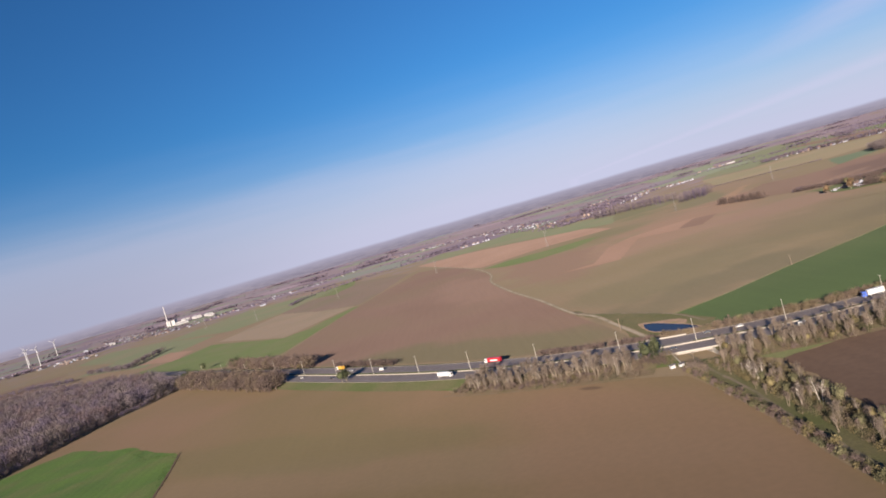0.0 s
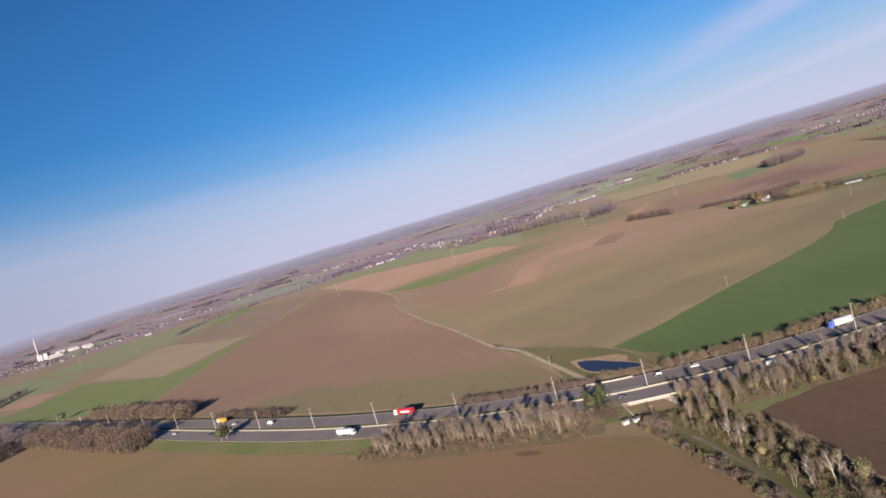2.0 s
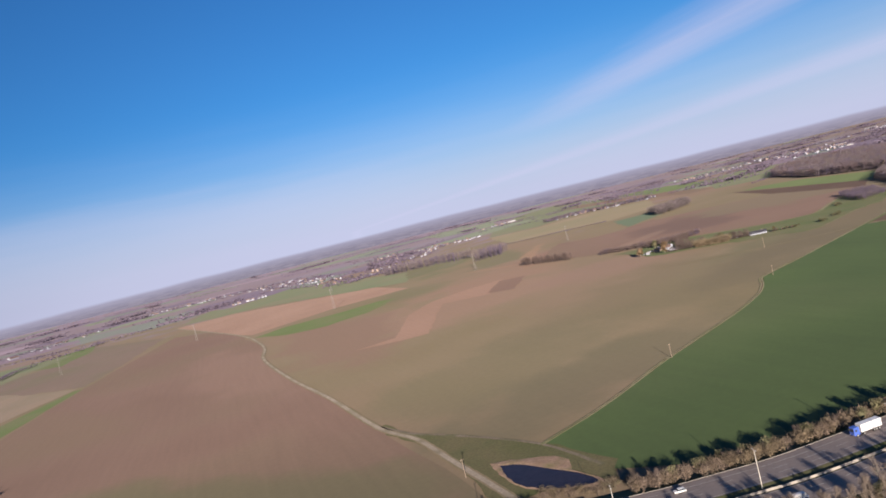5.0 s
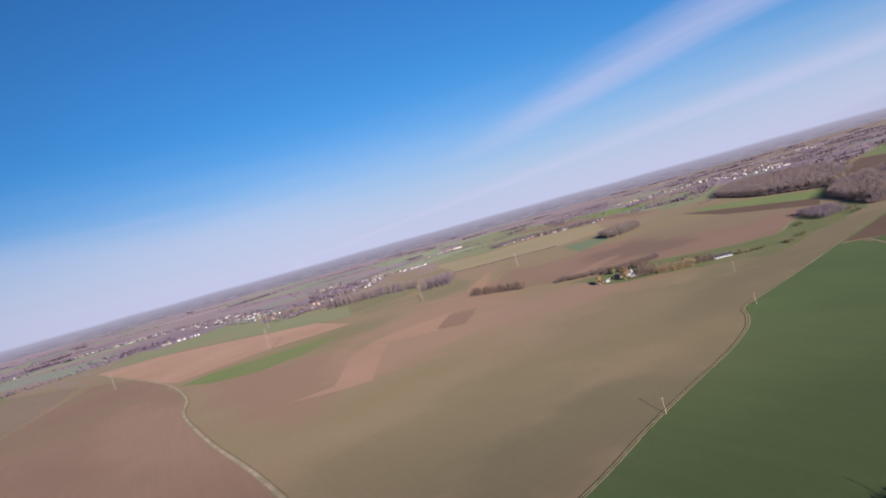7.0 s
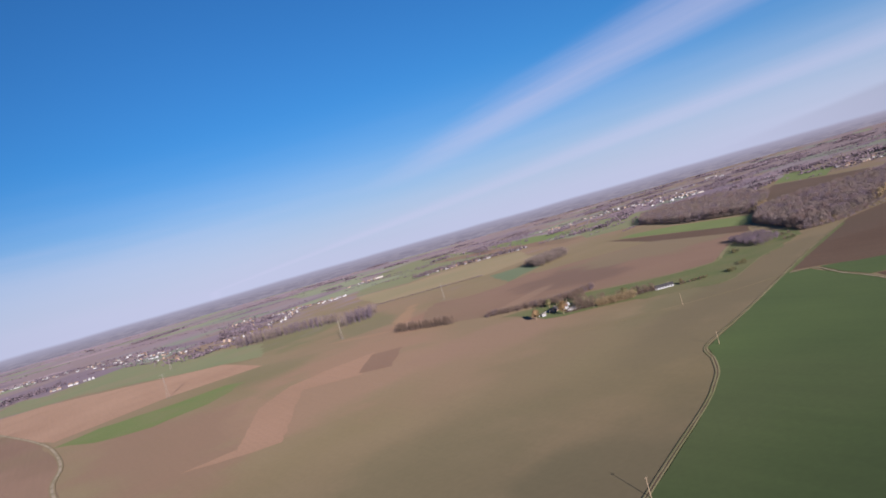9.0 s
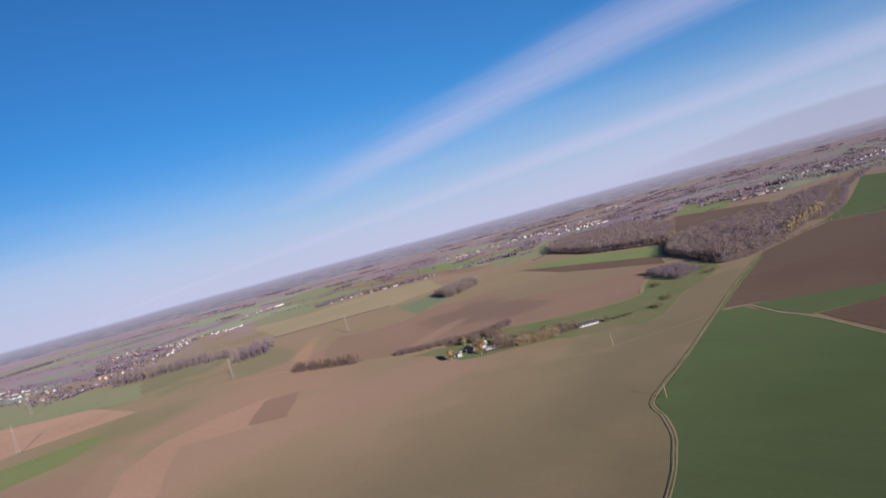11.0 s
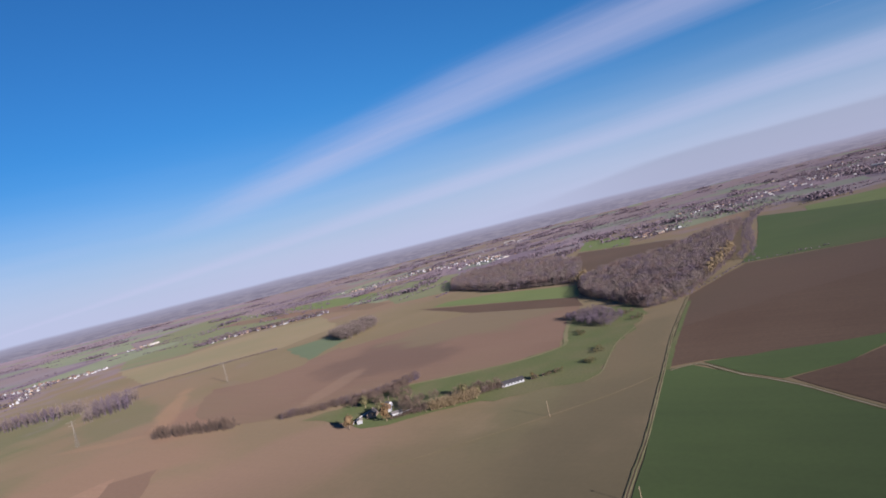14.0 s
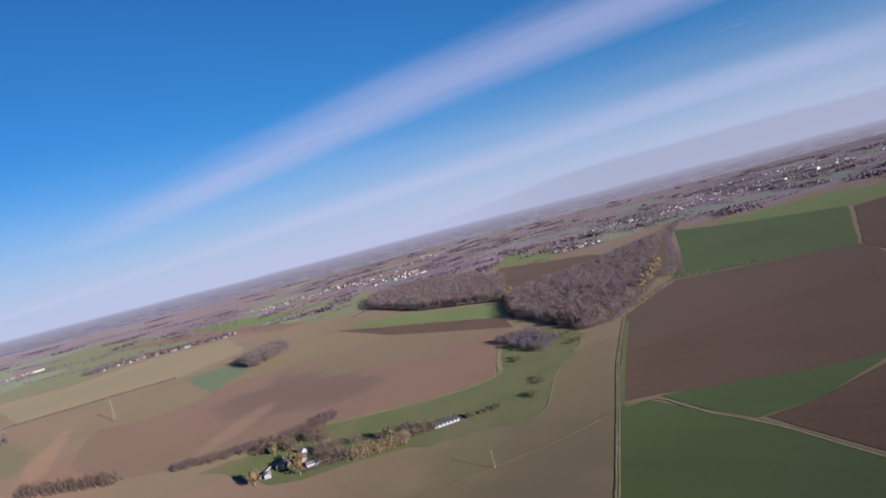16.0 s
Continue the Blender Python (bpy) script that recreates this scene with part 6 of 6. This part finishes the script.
def pylon(x, y, h, turn):
    """A slim lattice pylon: four legs that draw together, braces and two crossarms."""
    root = tagged(new("power_pylon"), "slim steel lattice power pylon in the fields", "power pylon", "power line pylons")
    root.location, root.rotation_euler = (x, y, 0.1), (0, 0, radians(turn))
    w = 0.055 * h
    for a, b in ((1, 1), (1, -1), (-1, 1), (-1, -1)):
        hp = Heap()
        hp.add(*tube([(a * w, b * w, -0.3), (a * w * 0.35, b * w * 0.35, h * 0.6), (a * 0.35, b * 0.35, h)], [0.10, 0.08, 0.06], 4))
        part("leg", hp.mesh("leg", MAST_STEEL), root)
    hp = Heap()
    n = 9
    for k in range(n):
        z0, z1 = h * k / n, h * (k + 1) / n

        def half(z):
            return w + (w * 0.35 - w) * z / (h * 0.6) if z < h * 0.6 else w * 0.35 + (0.35 - w * 0.35) * (z - h * 0.6) / (h * 0.4)
        r0, r1 = half(z0), half(z1)
        for (a, b), (c, d) in (((1, 1), (1, -1)), ((1, -1), (-1, -1)), ((-1, -1), (-1, 1)), ((-1, 1), (1, 1))):
            hp.add(*tube([(a * r0, b * r0, z0), (c * r1, d * r1, z1)], [0.035, 0.035], 3))
            hp.add(*tube([(c * r0, d * r0, z0), (a * r1, b * r1, z1)], [0.035, 0.035], 3))
    part("bracing", hp.mesh("bracing", MAST_STEEL), root)
    for z, l in ((h * 0.97, 6.5), (h * 0.84, 5.0)):
        hp = Heap()
        for s in (-1, 1):
            hp.add(*tube([(0, 0, z), (s * l, 0, z)], [0.10, 0.06], 4))
            hp.add(*tube([(0, 0, z - 1.3), (s * l, 0, z)], [0.07, 0.06], 4))
        part("crossarm", hp.mesh("crossarm", MAST_STEEL), root)


for x, y, h in ((-264, 1567, 32), (-28, 1505, 30), (205, 1368, 36), (466, 1343, 31), (702, 1412, 30), (275, 1800, 34), (-700, 1900, 32), (-480, 1640, 30)):
    pylon(x, y, h, 10)


def wind_turbine(x, y, hub, spin):
    root = tagged(new("wind_turbine"), "white three-bladed wind turbine far in the plain", "wind turbine", "wind turbines")
    root.location = (x, y, 0)
    hp = Heap()
    hp.add(*tube([(0, 0, -0.5), (0, 0, hub)], [1.6, 0.9], 10))
    part("tower", hp.mesh("tower", TURBINE), root)
    part("nacelle", box_mesh("nacelle", (-1.8, 1.8, -4.5, 5.5, hub - 0.5, hub + 2.6), TURBINE, 0, 0.5), root)
    hp = Heap()
    hp.add(*tube([(0, -4.4, hub + 1.4), (0, -7.0, hub + 1.4)], [1.7, 0.5], 8))
    rotor = part("hub", hp.mesh("hub", TURBINE), root)
    for k in range(3):
        a = radians(spin + 120 * k)
        d = Vector((math.sin(a), 0, math.cos(a)))
        c = Vector((0, -5.8, hub + 1.4))
        hp = Heap()
        hp.add(*tube([c, c + d * 8, c + d * 24], [0.5, 0.65, 0.12], 5))
        part("blade", hp.mesh("blade", TURBINE), rotor)


for x, y, s in ((-1690, 2660, 10), (-1600, 2590, 35), (-1840, 3120, 60), (-1900, 3000, 80)):
    wind_turbine(x, y, 66, s)


def works():
    """The works with its tall chimney."""
    root = tagged(new("factory"), "white factory block with a tall chimney", "factory")
    root.location = (-1160, 2800, 0)
    part("wall", box_mesh("wall", (-18, 18, -14, 14, -0.5, 22), WORKS_WALL, 0, 0.3), root)
    part("roof", box_mesh("roof", (-18.4, 18.4, -14.4, 14.4, 22.0, 23.0), ROOF_GREY, 0, 0.2), root)
    part("annex", box_mesh("annex", (20, 62, -12, 12, -0.5, 9), WORKS_WALL, 0, 0.3), root)
    hp = Heap()
    hp.add(*tube([(-4, -30, -0.5), (-4, -30, 45), (-4, -30, 86)], [2.6, 2.1, 1.7], 14))
    part("chimney", hp.mesh("chimney", WORKS_WALL), root, "tall pale concrete chimney")


works()


# ---------- vehicles ----------
def wheel(parent, x, y, r, w=0.24):
    bm = bmesh.new()
    bmesh.ops.create_cone(bm, cap_ends=True, segments=14, radius1=r, radius2=r, depth=w, matrix=Matrix.Rotation(math.pi / 2, 4, "X"))
    me = bpy.data.meshes.new("wheel")
    bm.to_mesh(me)
    bm.free()
    me.materials.append(RUBBER)
    ob = part("wheel", me, parent)
    ob.location = (x, y, r)
    bm = bmesh.new()
    bmesh.ops.create_cone(bm, cap_ends=True, segments=10, radius1=r * 0.55, radius2=r * 0.55, depth=w + 0.03, matrix=Matrix.Rotation(math.pi / 2, 4, "X"))
    rim = bpy.data.meshes.new("rim")
    bm.to_mesh(rim)
    bm.free()
    rim.materials.append(STEEL)
    part("rim", rim, ob)


def lorry(label, body, cab, x, y, turn, length=13.5, stripe=None):
    root = tagged(new("truck"), label, "truck", "lorries on the motorway")
    root.matrix_basis = pose(x, y, ROAD_Z + 0.01, 0, 0, turn)
    L = length
    part("trailer", box_mesh("trailer", (-L / 2, L / 2 - 3.0, -1.25, 1.25, 1.1, 3.9), body, 0, 0.06), root)
    if stripe:
        for s in (-1, 1):
            part("side_panel", box_mesh("side_panel", (-L / 2 + 2.2, L / 2 - 5.6, s * 1.262 - 0.008, s * 1.262 + 0.008, 1.7, 2.7), stripe), root, "white emblem panel")
    part("chassis", box_mesh("chassis", (-L / 2 + 0.2, L / 2 - 0.4, -0.5, 0.5, 0.65, 1.05), BLACK_PAINT, 0, 0.03), root)
    c = part("cab", box_mesh("cab", (L / 2 - 2.5, L / 2, -1.2, 1.2, 0.55, 3.4), cab, 0.12, 0.12), root)
    part("windscreen", box_mesh("windscreen", (L / 2 - 0.12, L / 2 - 0.02, -1.0, 1.0, 1.9, 2.9), GLASS_DARK), c)
    for s in (-1, 1):
        part("side_window", box_mesh("side_window", (L / 2 - 1.4, L / 2 - 0.5, s * 1.14 - 0.03, s * 1.14 + 0.03, 1.9, 2.7), GLASS_DARK), c)
        part("headlight", box_mesh("headlight", (L / 2 - 0.05, L / 2 + 0.03, s * 0.85 - 0.2, s * 0.85 + 0.2, 0.75, 0.95), WHITE_METAL), c)
        for wx in (L / 2 - 1.3, L / 2 - 4.2, -L / 2 + 1.2, -L / 2 + 2.4, -L / 2 + 3.6):
            wheel(root, wx, s * 1.05, 0.5, 0.32)


def car(label, paint, x, y, turn, van=False):
    root = tagged(new("car"), label, "car", "cars on the motorway")
    root.matrix_basis = pose(x, y, ROAD_Z + 0.01, 0, 0, turn)
    L, H = (5.2, 2.3) if van else (4.3, 1.45)
    b = part("body", box_mesh("body", (-L / 2, L / 2, -0.88, 0.88, 0.28, 0.85 if not van else 1.1), paint, 0.05, 0.1), root)
    part("cabin", box_mesh("cabin", (-L / 2 + 0.3, L / 2 - (1.2 if not van else 0.8), -0.8, 0.8, 0.82 if not van else 1.05, H), GLASS_DARK if not van else paint, 0.2 if not van else 0.1, 0.06), b)
    part("roof", box_mesh("roof", (-L / 2 + 0.55, L / 2 - 1.45, -0.6, 0.6, H - 0.02, H + 0.05), paint, 0.04, 0.02), b)
    for s in (-1, 1):
        part("headlight", box_mesh("headlight", (L / 2 - 0.06, L / 2 + 0.02, s * 0.65 - 0.15, s * 0.65 + 0.15, 0.6, 0.75), WHITE_METAL), b)
        for wx in (-L / 2 + 0.8, L / 2 - 0.8):
            wheel(root, wx, s * 0.8, 0.32, 0.2)


def on_road(x, d):
    """A place on the motorway and the heading there of traffic that keeps to the right."""
    i = near_index(x)
    t = (AXIS[i + 1] - AXIS[i - 1]).normalized()
    px, py = off(i, d)
    a = math.degrees(math.atan2(t.y, t.x))
    return px, py, a + (180 if d > 0 else 0)


lorry("red box lorry with a white emblem on the motorway", RED_PAINT, WHITE_PAINT, *on_road(3, 14.8), 14.5, WHITE_PAINT)
lorry("white tanker-like lorry on the motorway", WHITE_PAINT, WHITE_PAINT, *on_road(-14, -10.8), 13.5)
lorry("yellow lorry on the motorway", YELLOW_PAINT, WHITE_PAINT, *on_road(-135, 14.8), 11.5)
lorry("white lorry with a blue cab on the motorway", WHITE_PAINT, BLUE_PAINT, *on_road(222, 14.8), 12.0)
car("white car on the motorway", WHITE_PAINT, *on_road(-118, 10.8))
car("white car on the motorway", WHITE_PAINT, *on_road(-86, 11.2), True)
car("white car on the motorway", WHITE_PAINT, *on_road(-160, -7.2))
car("black car on the motorway", BLACK_PAINT, *on_road(-123, -7.2))
car("dark grey car on the motorway", BLACK_PAINT, *on_road(114, -7.0))
car("white van on the motorway", WHITE_PAINT, *on_road(176, -10.6), True)
car("white car on the motorway", WHITE_PAINT, *on_road(147, 14.6))
car("black car on the motorway", BLACK_PAINT, *on_road(130, 14.4))
